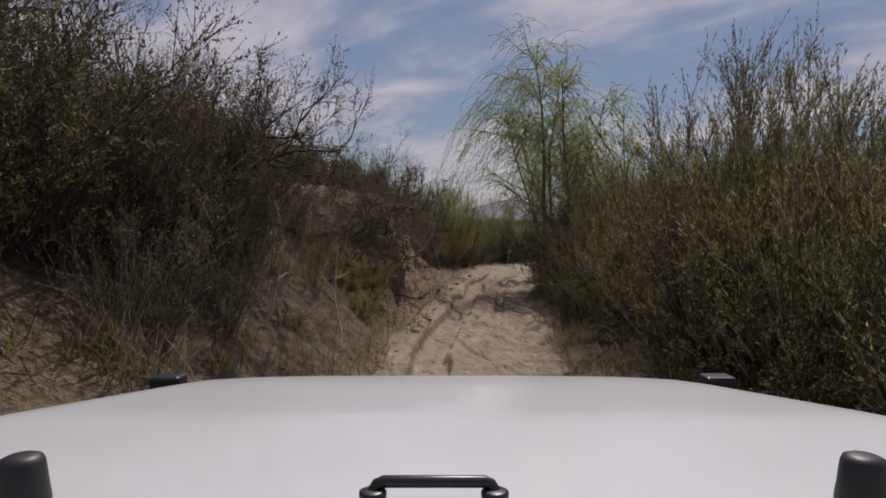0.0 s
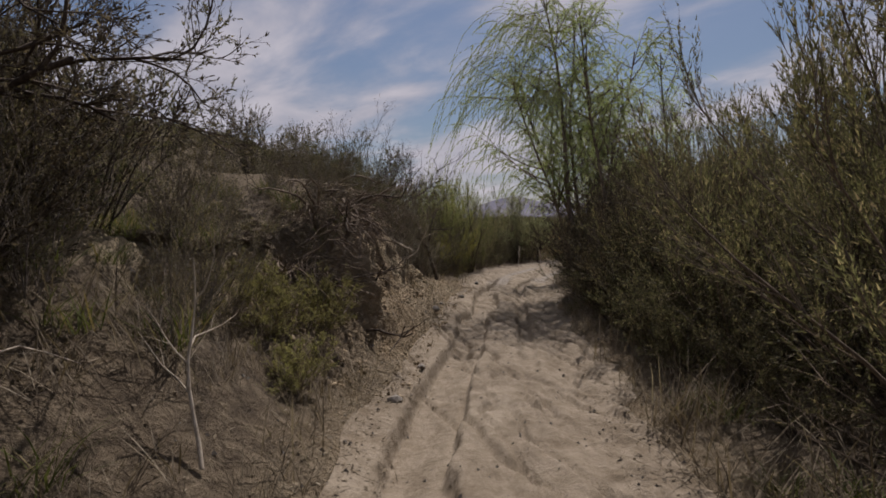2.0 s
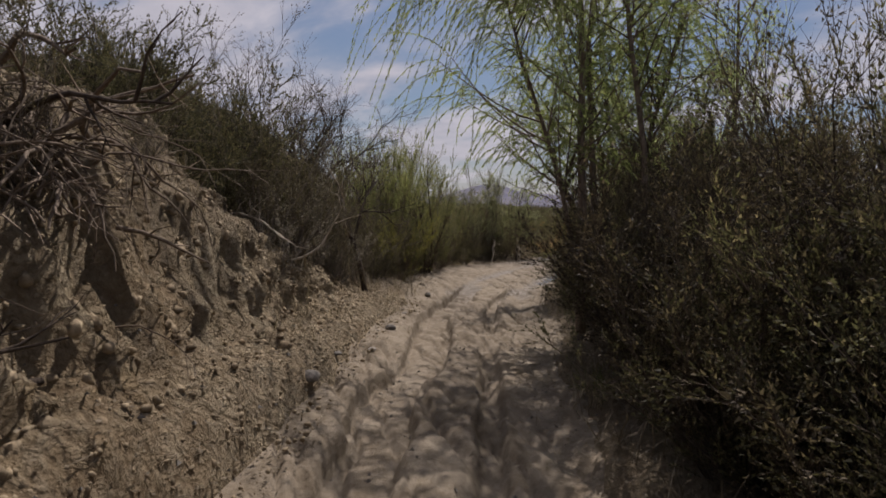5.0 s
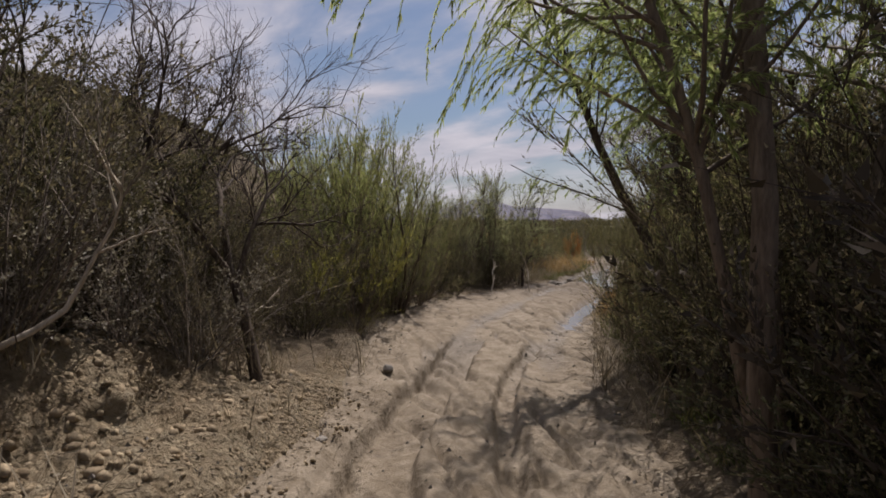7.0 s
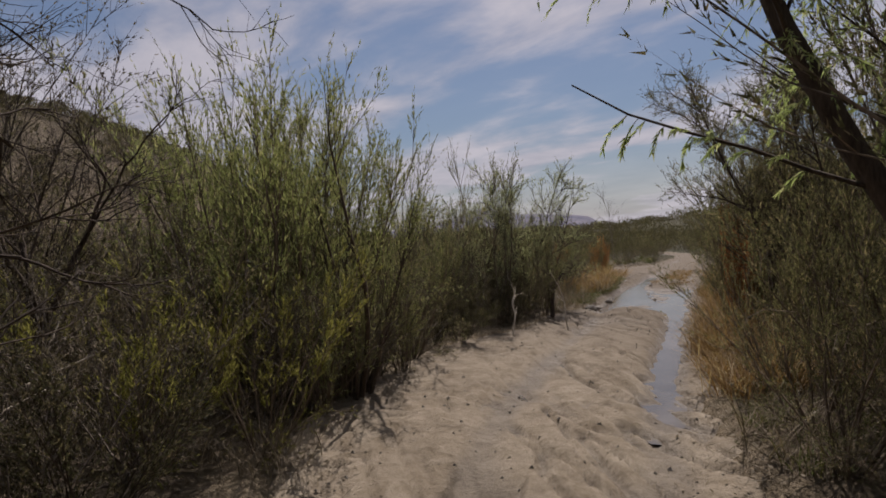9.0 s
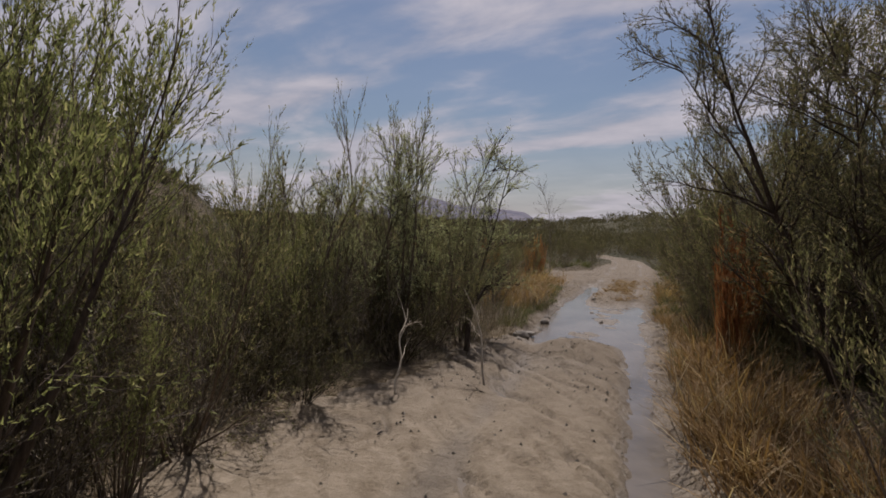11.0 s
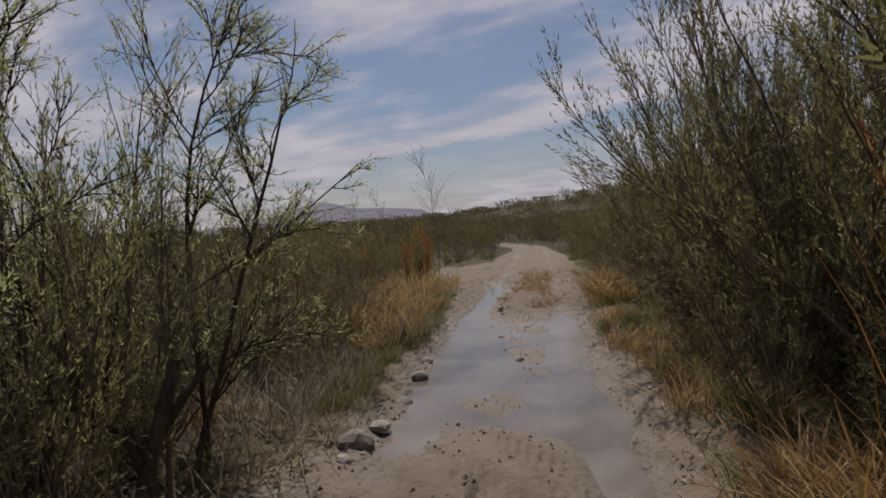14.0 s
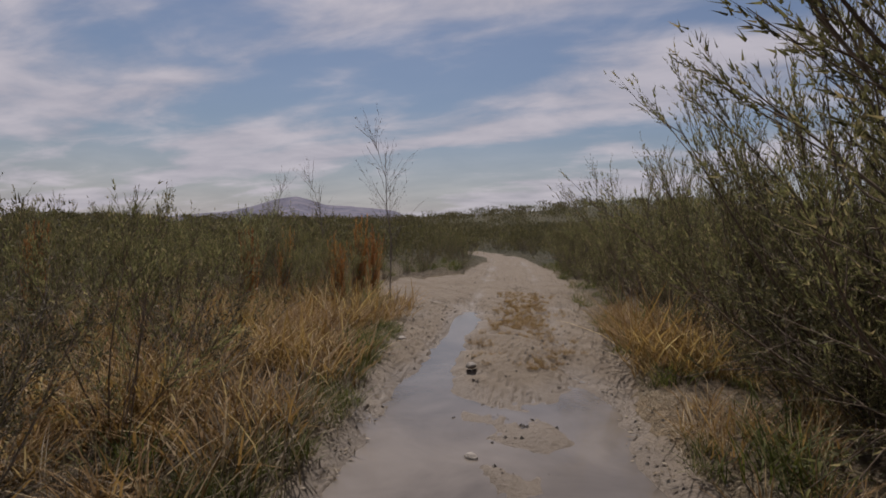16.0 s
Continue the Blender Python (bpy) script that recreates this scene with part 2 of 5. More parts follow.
def stone_material():
    m, tree = blank("grey_stone")
    at = place_of(tree)
    n = noise_of(tree, 9.0, 6, 0.65, 0.2, at)
    c = ramp(tree, n, [(0.3, (0.10, 0.085, 0.07)), (0.7, (0.31, 0.275, 0.23))])
    tone = wire(tree, "ShaderNodeMapRange", {"Value": wire(tree, "ShaderNodeObjectInfo").outputs["Random"], 3: 0.55, 4: 1.3}).outputs[0]
    surface(tree, wire(tree, "ShaderNodeHueSaturation", {"Color": c, "Value": tone}).outputs[0], 0.85, bump=n, height=0.015)
    return m


def water_material():
    m, tree = blank("muddy_water")
    at = place_of(tree)
    ripple = noise_of(tree, 9.0, 4, 0.6, 0.4, at)
    silt = noise_of(tree, 1.3, 4, 0.55, 0.4, at)
    c = ramp(tree, silt, [(0.35, (0.10, 0.083, 0.066)), (0.65, (0.165, 0.14, 0.115))])
    surface(tree, c, 0.10, bump=ripple, height=0.006, strength=0.35, spec=0.45)
    return m


def hazy_rock_material():
    m, tree = blank("haze_tinted_rock")
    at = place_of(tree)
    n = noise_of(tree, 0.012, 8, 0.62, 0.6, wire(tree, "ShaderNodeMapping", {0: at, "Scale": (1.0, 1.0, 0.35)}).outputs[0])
    # distance haze is painted in: the base colour is a pale blue-grey
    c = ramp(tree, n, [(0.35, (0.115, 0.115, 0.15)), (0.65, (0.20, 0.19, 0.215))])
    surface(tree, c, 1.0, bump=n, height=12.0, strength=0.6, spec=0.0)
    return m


def paint_material():
    m, tree = blank("white_car_paint")
    at = place_of(tree)
    n = noise_of(tree, 3.0, 5, 0.6, 0.0, at)
    c = ramp(tree, n, [(0.3, (0.43, 0.43, 0.43)), (0.7, (0.48, 0.48, 0.48))])
    surface(tree, c, 0.32, coat=0.5, spec=0.5)
    return m


def plain_material(name, c, rough, metal=0.0, grain=60.0, strength=0.25):
    m, tree = blank(name)
    n = noise_of(tree, grain, 4, 0.6, 0.0, place_of(tree))
    d = tuple(v * 0.75 for v in c)
    surface(tree, ramp(tree, n, [(0.3, d), (0.7, c)]), rough, metal, bump=n, height=0.002, strength=strength)
    return m


def clod_material():
    m, tree = blank("dry_tan_earth")
    at = place_of(tree)
    n = noise_of(tree, 14.0, 6, 0.68, 0.3, at)
    one = wire(tree, "ShaderNodeNewGeometry").outputs["Random Per Island"]
    c = ramp(tree, n, [(0.3, (0.20, 0.145, 0.088)), (0.7, (0.40, 0.32, 0.21))])
    c = wire(tree, "ShaderNodeHueSaturation", {"Color": c, "Value": wire(tree, "ShaderNodeMapRange", {"Value": one, 3: 0.6, 4: 1.15}).outputs[0]}).outputs[0]
    surface(tree, c, 0.95, bump=n, height=0.02, strength=0.8, spec=0.2)
    return m


CLOD = clod_material()
STONE, WATER, HAZY_ROCK, PAINT = stone_material(), water_material(), hazy_rock_material(), paint_material()
RUBBER = plain_material("black_rubber", (0.016, 0.016, 0.017), 0.5)
BLACK_STEEL = plain_material("black_coated_steel", (0.014, 0.014, 0.015), 0.38)
RIM_METAL = plain_material("grey_wheel_metal", (0.25, 0.25, 0.26), 0.4, 0.8)
LAMP_CLEAR = plain_material("clear_lens", (0.6, 0.6, 0.6), 0.1)

# ---- the lie of the land ----
ROAD_Y = np.array([-30, -6, 0, 6.7, 11, 16.5, 21.5, 24, 27, 29, 32, 36, 40, 45.5, 57, 63, 69, 76, 90, 130.0])
ROAD_X = np.array([0.3, 0.3, 0.3, 0.35, 0.85, 1.4, 2.2, 3.1, 4.45, 5.4, 7.0, 9.05, 11.3, 14.3, 20.4, 22.6, 23.3, 22.2, 16.0, -6.0])
_fine_y = np.arange(-30, 130, 0.1)
_fine_x = np.interp(_fine_y, ROAD_Y, ROAD_X)
for _ in range(3):
    _fine_x = np.convolve(np.pad(_fine_x, 12, mode="edge"), np.ones(25) / 25, "valid")
_slope = np.gradient(_fine_x, 0.1)


def road_x(y):
    return np.interp(y, _fine_y, _fine_x)


def off_road(x, y):
    """Metres to the right of the track's middle line."""
    return (x - road_x(y)) / np.sqrt(1 + np.interp(y, _fine_y, _slope) ** 2)


def beside(d, y):
    """The place d metres to the right of the middle line at y."""
    s = float(np.interp(y, _fine_y, _slope))
    k = math.sqrt(1 + s * s)
    return float(road_x(y)) + d / k, y - d * s / k


def step(v, a, b):
    u = np.clip((np.asarray(v, float) - a) / (b - a), 0, 1)
    return u * u * (3 - 2 * u)


_lattice = np.random.RandomState(5).rand(256, 256)


def rough_noise(x, y, size, octaves=4, seed=0):
    """Smooth noise between -1 and 1 with features of the given size in metres."""
    total, amp = 0.0, 0.5
    for k in range(octaves):
        u, v = np.asarray(x, float) / size + 17.3 * (k + seed), np.asarray(y, float) / size + 9.1 * (k + 2 * seed)
        i, j = np.floor(u).astype(int), np.floor(v).astype(int)
        fu, fv = u - i, v - j
        fu, fv = fu * fu * (3 - 2 * fu), fv * fv * (3 - 2 * fv)
        g = lambda a, b: _lattice[(i + a) % 256, (j + b) % 256]  # noqa: E731
        total = total + amp * 2 * ((g(0, 0) * (1 - fu) + g(1, 0) * fu) * (1 - fv) + (g(0, 1) * (1 - fu) + g(1, 1) * fu) * fv - 0.5)
        size, amp = size * 0.47, amp * 0.55
    return total


def half_width(y, side):
    """Half the width of the bare track, to its left (-1) or right (1)."""
    w = 1.18 + 0.22 * rough_noise(y, np.zeros_like(y) + 3.0 * side, 2.2, 3, 4)
    if side < 0:
        w = w + 0.35 * step(y, 19.0, 21.5) * (1 - step(y, 29.5, 32.0)) + 0.9 * step(y, 21.5, 23.5) * (1 - step(y, 27.5, 29.5)) + 1.6 * step(y, 40.5, 42.5) * (1 - step(y, 46.5, 48.5))
    return w + 0.25 * step(y, 35.0, 38.0) - 0.55 * step(y, 48.5, 56.0)


def ground_z(x, y):
    x, y = np.asarray(x, float), np.asarray(y, float)
    d = off_road(x, y)
    left = np.maximum(-d - half_width(y, -1), 0)
    right = np.maximum(d - half_width(y, 1), 0)
    cut = step(y, 8.0, 10.5) * (1 - step(y, 17.5, 20.5))
    tall = np.interp(y, [-5, 6, 9, 11, 13, 14.3, 16, 18, 20, 22.5, 25], [1.5, 1.5, 1.25, 1.6, 2.4, 2.4, 1.6, 1.0, 0.7, 0.4, 0.12])
    wide = np.interp(y, [-5, 5, 8.5, 10, 13, 15, 17, 19, 22], [3.5, 3.0, 1.7, 0.95, 1.3, 1.7, 1.8, 2.2, 3.0])
    ragged = left + cut * step(left, 0.05, 0.5) * (0.30 * rough_noise(x, y, 1.3, 4, 2) + 0.22 * np.abs(rough_noise(x, y, 0.5, 4, 3)) - 0.08)
    u = np.clip(ragged / wide, 0, 1)
    ledges = u + 0.06 * np.sin(u * 14 + 3 * rough_noise(x, y, 1.5, 2, 12)) * cut
    bank = tall * step(ledges, -0.1, 1.0) + 0.11 * np.clip(left - wide, 0, 14) * (1 - step(y, 18.0, 25.0))
    shelf = step(y, 7.6, 8.6) * (1 - step(y, 10.9, 11.6))
    brow = left + 0.10 * rough_noise(x, y, 0.5, 3, 33)
    bank = bank * (1 - shelf) + shelf * (1.05 * step(left, 0.0, 1.6) + 0.12 * rough_noise(x, y, 0.4, 3, 34) * step(left, 0.2, 0.6) + 0.5 * step(brow, 1.62, 1.86) + 0.09 * np.clip(left - 1.8, 0, 14))
    face = cut * (1 - shelf) * step(left, 0.05, 0.35) * (1 - step(left, 1.6, 2.6))
    crag = 0.5 - np.abs(rough_noise(x, y, 0.7, 3, 22)) * 1.6
    bank = bank + face * (0.10 * crag + 0.06 * np.abs(rough_noise(x, y, 0.33, 3, 24)) + 0.06 * rough_noise(x, y, 0.12, 2, 23) - 0.05)
    z = bank + 0.28 * step(right, 0.0, 2.5) * (1 - step(y, 20.0, 30.0)) + 0.06 * step(right, 0.0, 0.6)
    z = z + 0.10 * rough_noise(x, y, 1.6, 4) * step(left + right, 0.0, 0.8) + 0.05 * rough_noise(x, y, 0.35, 3, 6) * step(left + right, 0.0, 0.4)
    # the round hill behind the bank, and the low rise far ahead
    away = np.hypot((x + 27.0) / 24.0, (y - 52.0) / 20.0)
    z = z + 10.6 * np.clip(1 - away**2, 0, 1) ** 0.80 * (1 + 0.06 * rough_noise(x, y, 6.0, 4, 8))
    z = z + 9.0 * np.exp(-(((x - 120) / 70) ** 2) - ((y - 150) / 45) ** 2) + 3.5 * np.exp(-(((x + 10) / 90) ** 2) - ((y - 210) / 40) ** 2)
    z = z + 0.5 * rough_noise(x, y, 30.0, 3, 5) * step(np.hypot(x - 4, y - 20), 45, 90)
    return z


def road_z(d, y):
    x = road_x(y) + d
    z = 0.045 * rough_noise(x, y * 0.5, 0.9, 3, 1) + 0.014 * rough_noise(x, y * 0.5, 0.2, 3, 7)
    for seed, deep in ((31, 0.075), (35, 0.05)):
        z = z - deep * np.exp(-((rough_noise(x + 0.25 * y, y * 0.28, 0.8, 3, seed) / 0.035) ** 2))
    wander = 0.10 * rough_noise(y, 0 * y, 3.0, 2, 9)
    for at in (-0.72, 0.72):
        z = z - 0.055 * np.exp(-(((d - at - wander) / 0.20) ** 2))
    # the washed-out channel along the foot of the bank
    gully = -0.55 + 0.22 * rough_noise(y, 0 * y + 4, 2.6, 3, 3)
    frayed = 0.05 * rough_noise(x, y, 0.22, 3, 44)
    z = z - 0.15 * (1 - step(np.abs(d - gully + frayed), 0.20, 0.27)) * (1 - step(y, 21.3, 23.0)) * step(rough_noise(y, 0 * y + 8, 3.5, 2, 5), -0.75, -0.3)
    run = (1 - step(y, 21.3, 23.0)) * step(rough_noise(y, 0 * y + 8, 3.5, 2, 5), -0.75, -0.3)
    z = z - 0.13 * np.exp(-(((np.abs(d - gully + frayed) - 0.25) / 0.028) ** 2)) * run * step(rough_noise(x, y, 0.7, 2, 51), -0.35, 0.0)
    churned = step(d - gully, 0.25, 0.5) * (1 - step(y, 22.0, 26.0))
    z = z + churned * (0.05 * np.abs(rough_noise(x + 0.6 * y, y * 0.35 - 0.2 * x, 0.16, 3, 53)) - 0.012) + churned * 0.03 * rough_noise(x, y, 0.4, 3, 55)
    rill = 0.42 + 0.30 * rough_noise(y, 0 * y + 12, 3.2, 3, 46)
    z = z - 0.12 * (1 - step(np.abs(d - rill + frayed), 0.06, 0.14)) * step(y, 9.0, 12.0) * (1 - step(y, 21.3, 23.0)) * step(rough_noise(y, 0 * y + 3, 2.2, 2, 48), -0.3, 0.1)
    # hollows that hold water
    pond = step(y, 30.3, 31.6) * (1 - step(y, 35.6, 37.2)) * step(1.35 - np.abs(d - 0.05), 0.0, 0.6)
    z = z - 0.13 * pond * (1 + 0.5 * rough_noise(x, y, 0.7, 3, 4))
    z = z - 0.12 * step(y, 35.5, 36.5) * (1 - step(y, 39.6, 41.4)) * np.exp(-(((d + 0.72 + wander) / 0.33) ** 2))
    z = z - 0.11 * step(y, 23.0, 25.5) * (1 - step(y, 30.5, 31.5)) * np.exp(-(((d - 0.86 - wander) / 0.25) ** 2))
    z = z - 0.035 * step(y, 20.0, 22.0) * (1 - step(y, 28.5, 30.0)) * np.exp(-(((d + 0.55 - wander) / 0.3) ** 2))
    z = z + 0.11 * np.exp(-((d + 0.12) / 0.42) ** 2 - ((y - 30.6) / 0.9) ** 2)
    z = z + 0.07 * np.exp(-((d - 0.1) / 0.4) ** 2 - ((y - 37.5) / 1.3) ** 2)
    edge = np.maximum(d - half_width(y, 1), -d - half_width(y, -1))
    return z - 0.30 * step(edge, 0.12, 0.6)


WATER_LEVEL = -0.115


def sheet(name, xs, ys, zs, material, **marks):
    """A grid mesh from arrays of one shape, with float marks on its points."""
    rows, cols = xs.shape
    n = np.arange(rows * cols).reshape(rows, cols)
    faces = np.stack([n[:-1, :-1], n[:-1, 1:], n[1:, 1:], n[1:, :-1]], -1).reshape(-1, 4)
    me = bpy.data.meshes.new(name)
    me.from_pydata(np.stack([xs, ys, zs], -1).reshape(-1, 3).tolist(), [], faces.tolist())
    me.polygons.foreach_set("use_smooth", np.ones(len(me.polygons), bool))
    for key, values in marks.items():
        me.attributes.new(key, "FLOAT", "POINT").data.foreach_set("value", np.ravel(values).astype(np.float32))
    me.materials.append(material)
    return new(name, me)


def bank_lump(y, z, left):
    """How far the cut face of the bank juts out in lumps and hollows."""
    face = step(y, 8.0, 9.0) * (1 - step(y, 17.5, 20.0)) * step(left, 0.08, 0.5) * (1 - step(left, 1.7, 2.7))
    shelves = 0.05 * np.sin(z * 15.0 + 4.0 * rough_noise(y, z, 0.9, 3, 47)) * step(rough_noise(y, z, 0.6, 2, 49), -0.2, 0.3)
    knobs = 0.13 * np.abs(rough_noise(y, z * 1.3, 0.34, 4, 45)) + 0.08 * np.abs(rough_noise(y, z * 1.2, 0.13, 3, 43))
    return face * (0.08 * rough_noise(y, z * 1.6, 0.8, 4, 41) + shelves + knobs - 0.06)


def build_land():
    def lines(a, b, fine, far):
        inner = np.arange(a, b, fine)
        out = fine * 1.22 ** np.arange(1, 50)
        reach = np.cumsum(out)
        reach = reach[reach < far]
        return np.concatenate([a - reach[::-1], inner, b + reach])

    xs, ys = np.meshgrid(np.sort(np.concatenate([lines(-5.0, 14.5, 0.13, 3500), np.arange(-2.8, 0.4, 0.13) + 0.045, np.arange(-2.8, 0.4, 0.13) + 0.088])),
                         np.sort(np.concatenate([lines(-3.0, 46.0, 0.13, 3500), np.arange(9.08, 20.0, 0.13) + 0.045, np.arange(9.08, 20.0, 0.13) + 0.088])))
    z, d = ground_z(xs, ys), off_road(xs, ys)
    inside = np.minimum(half_width(ys, 1) - d, half_width(ys, -1) + d)
    z = z - 0.45 * step(inside, -0.12, 0.35)
    left = -d - half_width(ys, -1)
    cut = step(ys, 10.0, 12.0) * (1 - step(ys, 18.5, 22.0)) * (1 - step(left, 0.9, 1.6)) * step(left, -1.0, 0.0)
    ragged = rough_noise(xs, ys, 0.9, 4, 11)
    bare = np.clip(cut * (1.05 + 0.7 * ragged) + 0.75 * (1 - step(np.abs(inside), 0.15, 0.55)) * (0.7 + ragged), 0, 1)
    shelf = step(ys, 7.6, 8.6) * (1 - step(ys, 10.9, 11.6)) * step(left, 1.2, 1.6) * (1 - step(left, 1.9, 3.4))
    bare = np.clip(bare + 0.8 * shelf * (0.8 + ragged), 0, 1)
    bare = np.clip(bare + 0.55 * step(rough_noise(xs, ys, 2.4, 4, 13), 0.15, 0.4) * step(left, 0, 1) * step(-ys, -24, -8), 0, 1)
    dist = np.hypot(xs - 4, ys - 20)
    green = np.clip(step(dist, 22, 45) * 0.9 + 0.5 * step(rough_noise(xs, ys, 3.0, 3, 14), 0.1, 0.4) * step(ys, 30, 36), 0, 1)
    away = np.hypot((xs + 27.0) / 24.0, (ys - 52.0) / 20.0)
    bare = np.clip(bare + 0.6 * (1 - step(away, 0.8, 1.05)) * step(rough_noise(xs, ys, 3.5, 4, 15), -0.15, 0.35), 0, 1)
    green = green * (1 - 0.35 * (1 - step(away, 0.8, 1.05)))
    shift = bank_lump(ys, z, left)
    xs, z = xs + shift, z + 0.35 * shift
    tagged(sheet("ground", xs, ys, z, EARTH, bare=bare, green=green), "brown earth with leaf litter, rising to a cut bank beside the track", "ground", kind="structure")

    ry = np.concatenate([np.arange(-4, 30, 0.06), np.arange(30, 46, 0.09), np.arange(46, 76, 0.5)])
    rd = np.concatenate([np.linspace(-3.6, -1.5, 14), np.linspace(-1.47, 1.62, 156), np.linspace(1.7, 2.2, 4)])
    dd, yy = np.meshgrid(rd, ry)
    z = road_z(dd, yy)
    s = np.interp(yy, _fine_y, _slope)
    k = np.sqrt(1 + s * s)
    xs, ys = road_x(yy) + dd / k, yy - dd * s / k
    depth = WATER_LEVEL + 0.085 - z
    damp = np.clip(step(depth, 0.0, 0.06) * step(yy, 19, 23), 0, 1) * 0.8
    damp = np.clip(damp + 0.35 * step(rough_noise(xs, ys, 1.1, 4, 21), 0.05, 0.4) * step(yy, 26, 31) * (1 - step(yy, 40, 44)), 0, 0.9)
    tagged(sheet("road", xs, ys, z, SILT, damp=damp, grey=step(yy, 24, 31)), "pale silt track with worn ruts and damp hollows", "dirt road", kind="structure")

    py = np.arange(23.5, 41.6, 0.4)
    dd, yy = np.meshgrid(np.linspace(-1.35, 1.35, 8), py)
    s = np.interp(yy, _fine_y, _slope)
    k = np.sqrt(1 + s * s)
    tagged(sheet("water", road_x(yy) + dd / k, yy - dd * s / k, 0 * yy + WATER_LEVEL, WATER), "shallow muddy puddle lying in the hollows of the track", "puddle", kind="structure")


build_land()


def build_mountains():
    """A far range with a peak and a flat-topped end, two kilometres off."""
    bearing = np.radians(np.linspace(-40, 60, 220))
    deg = np.degrees(bearing)
    tops = np.interp(deg, [-40, -22, -14, -8, -3, 1, 3, 5, 7, 8.5, 10, 13, 15.5, 16.8, 18, 22, 30, 45, 60], [0.2, 0.3, 0.45, 0.9, 1.25, 1.7, 2.2, 2.9, 3.25, 2.9, 2.5, 2.35, 2.2, 2.05, 1.0, 0.6, 0.8, 0.5, 0.4])
    tops = tops + 0.10 * rough_noise(deg, 0 * deg, 2.0, 4, 3)
    up = np.linspace(0, 1, 26)[:, None]
    far = 2000 + 700 * up**1.3 + 130 * rough_noise(deg[None] * 1.0 + 0 * up, up * 9, 2.2, 4, 6) * (1 - up)
    z = np.tan(np.radians(np.maximum(tops, 0.05)))[None] * far * up**0.8 - 8 * (1 - up)
    x, y = far * np.sin(bearing)[None], far * np.cos(bearing)[None]
    back = (x[-1:] * 1.25, y[-1:] * 1.25, z[-1:] * 0.0 - 8)
    ob = sheet("mountain_range", np.vstack([x, back[0]]), np.vstack([y, back[1]]), np.vstack([z, back[2]]), HAZY_ROCK)
    tagged(ob, "far mountain range, haze painted blue-grey into its colour, with one peak and a flat-topped end", "mountains", kind="structure")


build_mountains()

# ---- plants ----


class Grower:
    """Collects the limbs and the leaves of one plant."""

    def __init__(self, seed):
        self.rng = np.random.RandomState(seed)
        self.wood, self.wood_faces, self.leaf, self.count, self.trunks = [], [], [], 0, []

    def way(self, lean, turn):
        return np.array([math.sin(lean) * math.cos(turn), math.sin(lean) * math.sin(turn), math.cos(lean)])

    def run(self, start, way, length, n, wander=0.15, pull=(0, 0, 0)):
        """Points of a limb that wanders and is pulled along."""
        points, p, w, pull = [np.array(start, float)], np.array(start, float), np.array(way, float), np.array(pull, float)
        for _ in range(n):
            w = w + self.rng.normal(0, wander, 3) + pull
            w = w / np.linalg.norm(w)
            p = p + w * (length / n)
            points.append(p)
        return np.array(points)

    def limb(self, points, r0, r1, sides=3, main=False):
        """A tapered limb; a main one becomes a part of its own."""
        n = len(points)
        t = np.gradient(points, axis=0)
        t /= np.linalg.norm(t, axis=1)[:, None] + 1e-9
        side = np.cross(t, (0.31, 0.17, 0.93) if abs(t[0, 2]) < 0.9 else (1.0, 0.2, 0.1))
        side /= np.linalg.norm(side, axis=1)[:, None] + 1e-9
        up = np.cross(t, side)
        r = np.linspace(r0, r1, n)[:, None]
        rings = [points + r * (math.cos(2 * math.pi * k / sides) * side + math.sin(2 * math.pi * k / sides) * up) for k in range(sides)]
        base = 0 if main else self.count
        faces = [(base + k * n + i, base + (k + 1) % sides * n + i, base + (k + 1) % sides * n + i + 1, base + k * n + i + 1) for k in range(sides) for i in range(n - 1)]
        if main:
            self.trunks.append((np.concatenate(rings), faces))
            return
        self.wood += rings
        self.wood_faces += faces
        self.count += sides * n

    def sprig(self, a, b, width):
        """A shoot too fine to need more than one narrow face."""
        side = np.cross(b - a, self.rng.normal(0, 1, 3))
        side *= width / (np.linalg.norm(side) + 1e-9)
        self.wood.append(np.array([a - side, a + side, b]))
        self.wood_faces.append((self.count, self.count + 1, self.count + 2))
        self.count += 3

    def along(self, points, u):
        f = u * (len(points) - 1)
        i = min(int(f), len(points) - 2)
        return points[i] + (f - i) * (points[i + 1] - points[i]), (points[i + 1] - points[i]) / (np.linalg.norm(points[i + 1] - points[i]) + 1e-9)

    def aside(self, way, angle):
        """A way that leaves the given one at an angle."""
        v = np.cross(way, self.rng.normal(0, 1, 3))
        v /= np.linalg.norm(v) + 1e-9
        return math.cos(angle) * way + math.sin(angle) * v

    def leaves(self, points, n, length, width, spread=0.9, sag=0.0, first=0.15):
        r = self.rng
        f = r.uniform(first, 1.0, n) * (len(points) - 1)
        i = np.minimum(f.astype(int), len(points) - 2)
        run = points[i + 1] - points[i]
        p = points[i] + (f - i)[:, None] * run
        w = run / (np.linalg.norm(run, axis=1)[:, None] + 1e-9)
        across = np.cross(w, r.normal(0, 1, (n, 3)))
        across /= np.linalg.norm(across, axis=1)[:, None] + 1e-9
        angle = r.uniform(0.2, spread, n)[:, None]
        v = np.cos(angle) * w + np.sin(angle) * across - (0, 0, sag)
        v /= np.linalg.norm(v, axis=1)[:, None]
        s = np.cross(v, r.normal(0, 1, (n, 3)))
        s /= np.linalg.norm(s, axis=1)[:, None] + 1e-9
        k = r.uniform(0.6, 1.25, n)[:, None]
        near, b = p + v * length * k * 0.1, s * width * k * 0.62
        self.leaf.append(np.stack([near + b, p + v * length * k, near - b], 1))

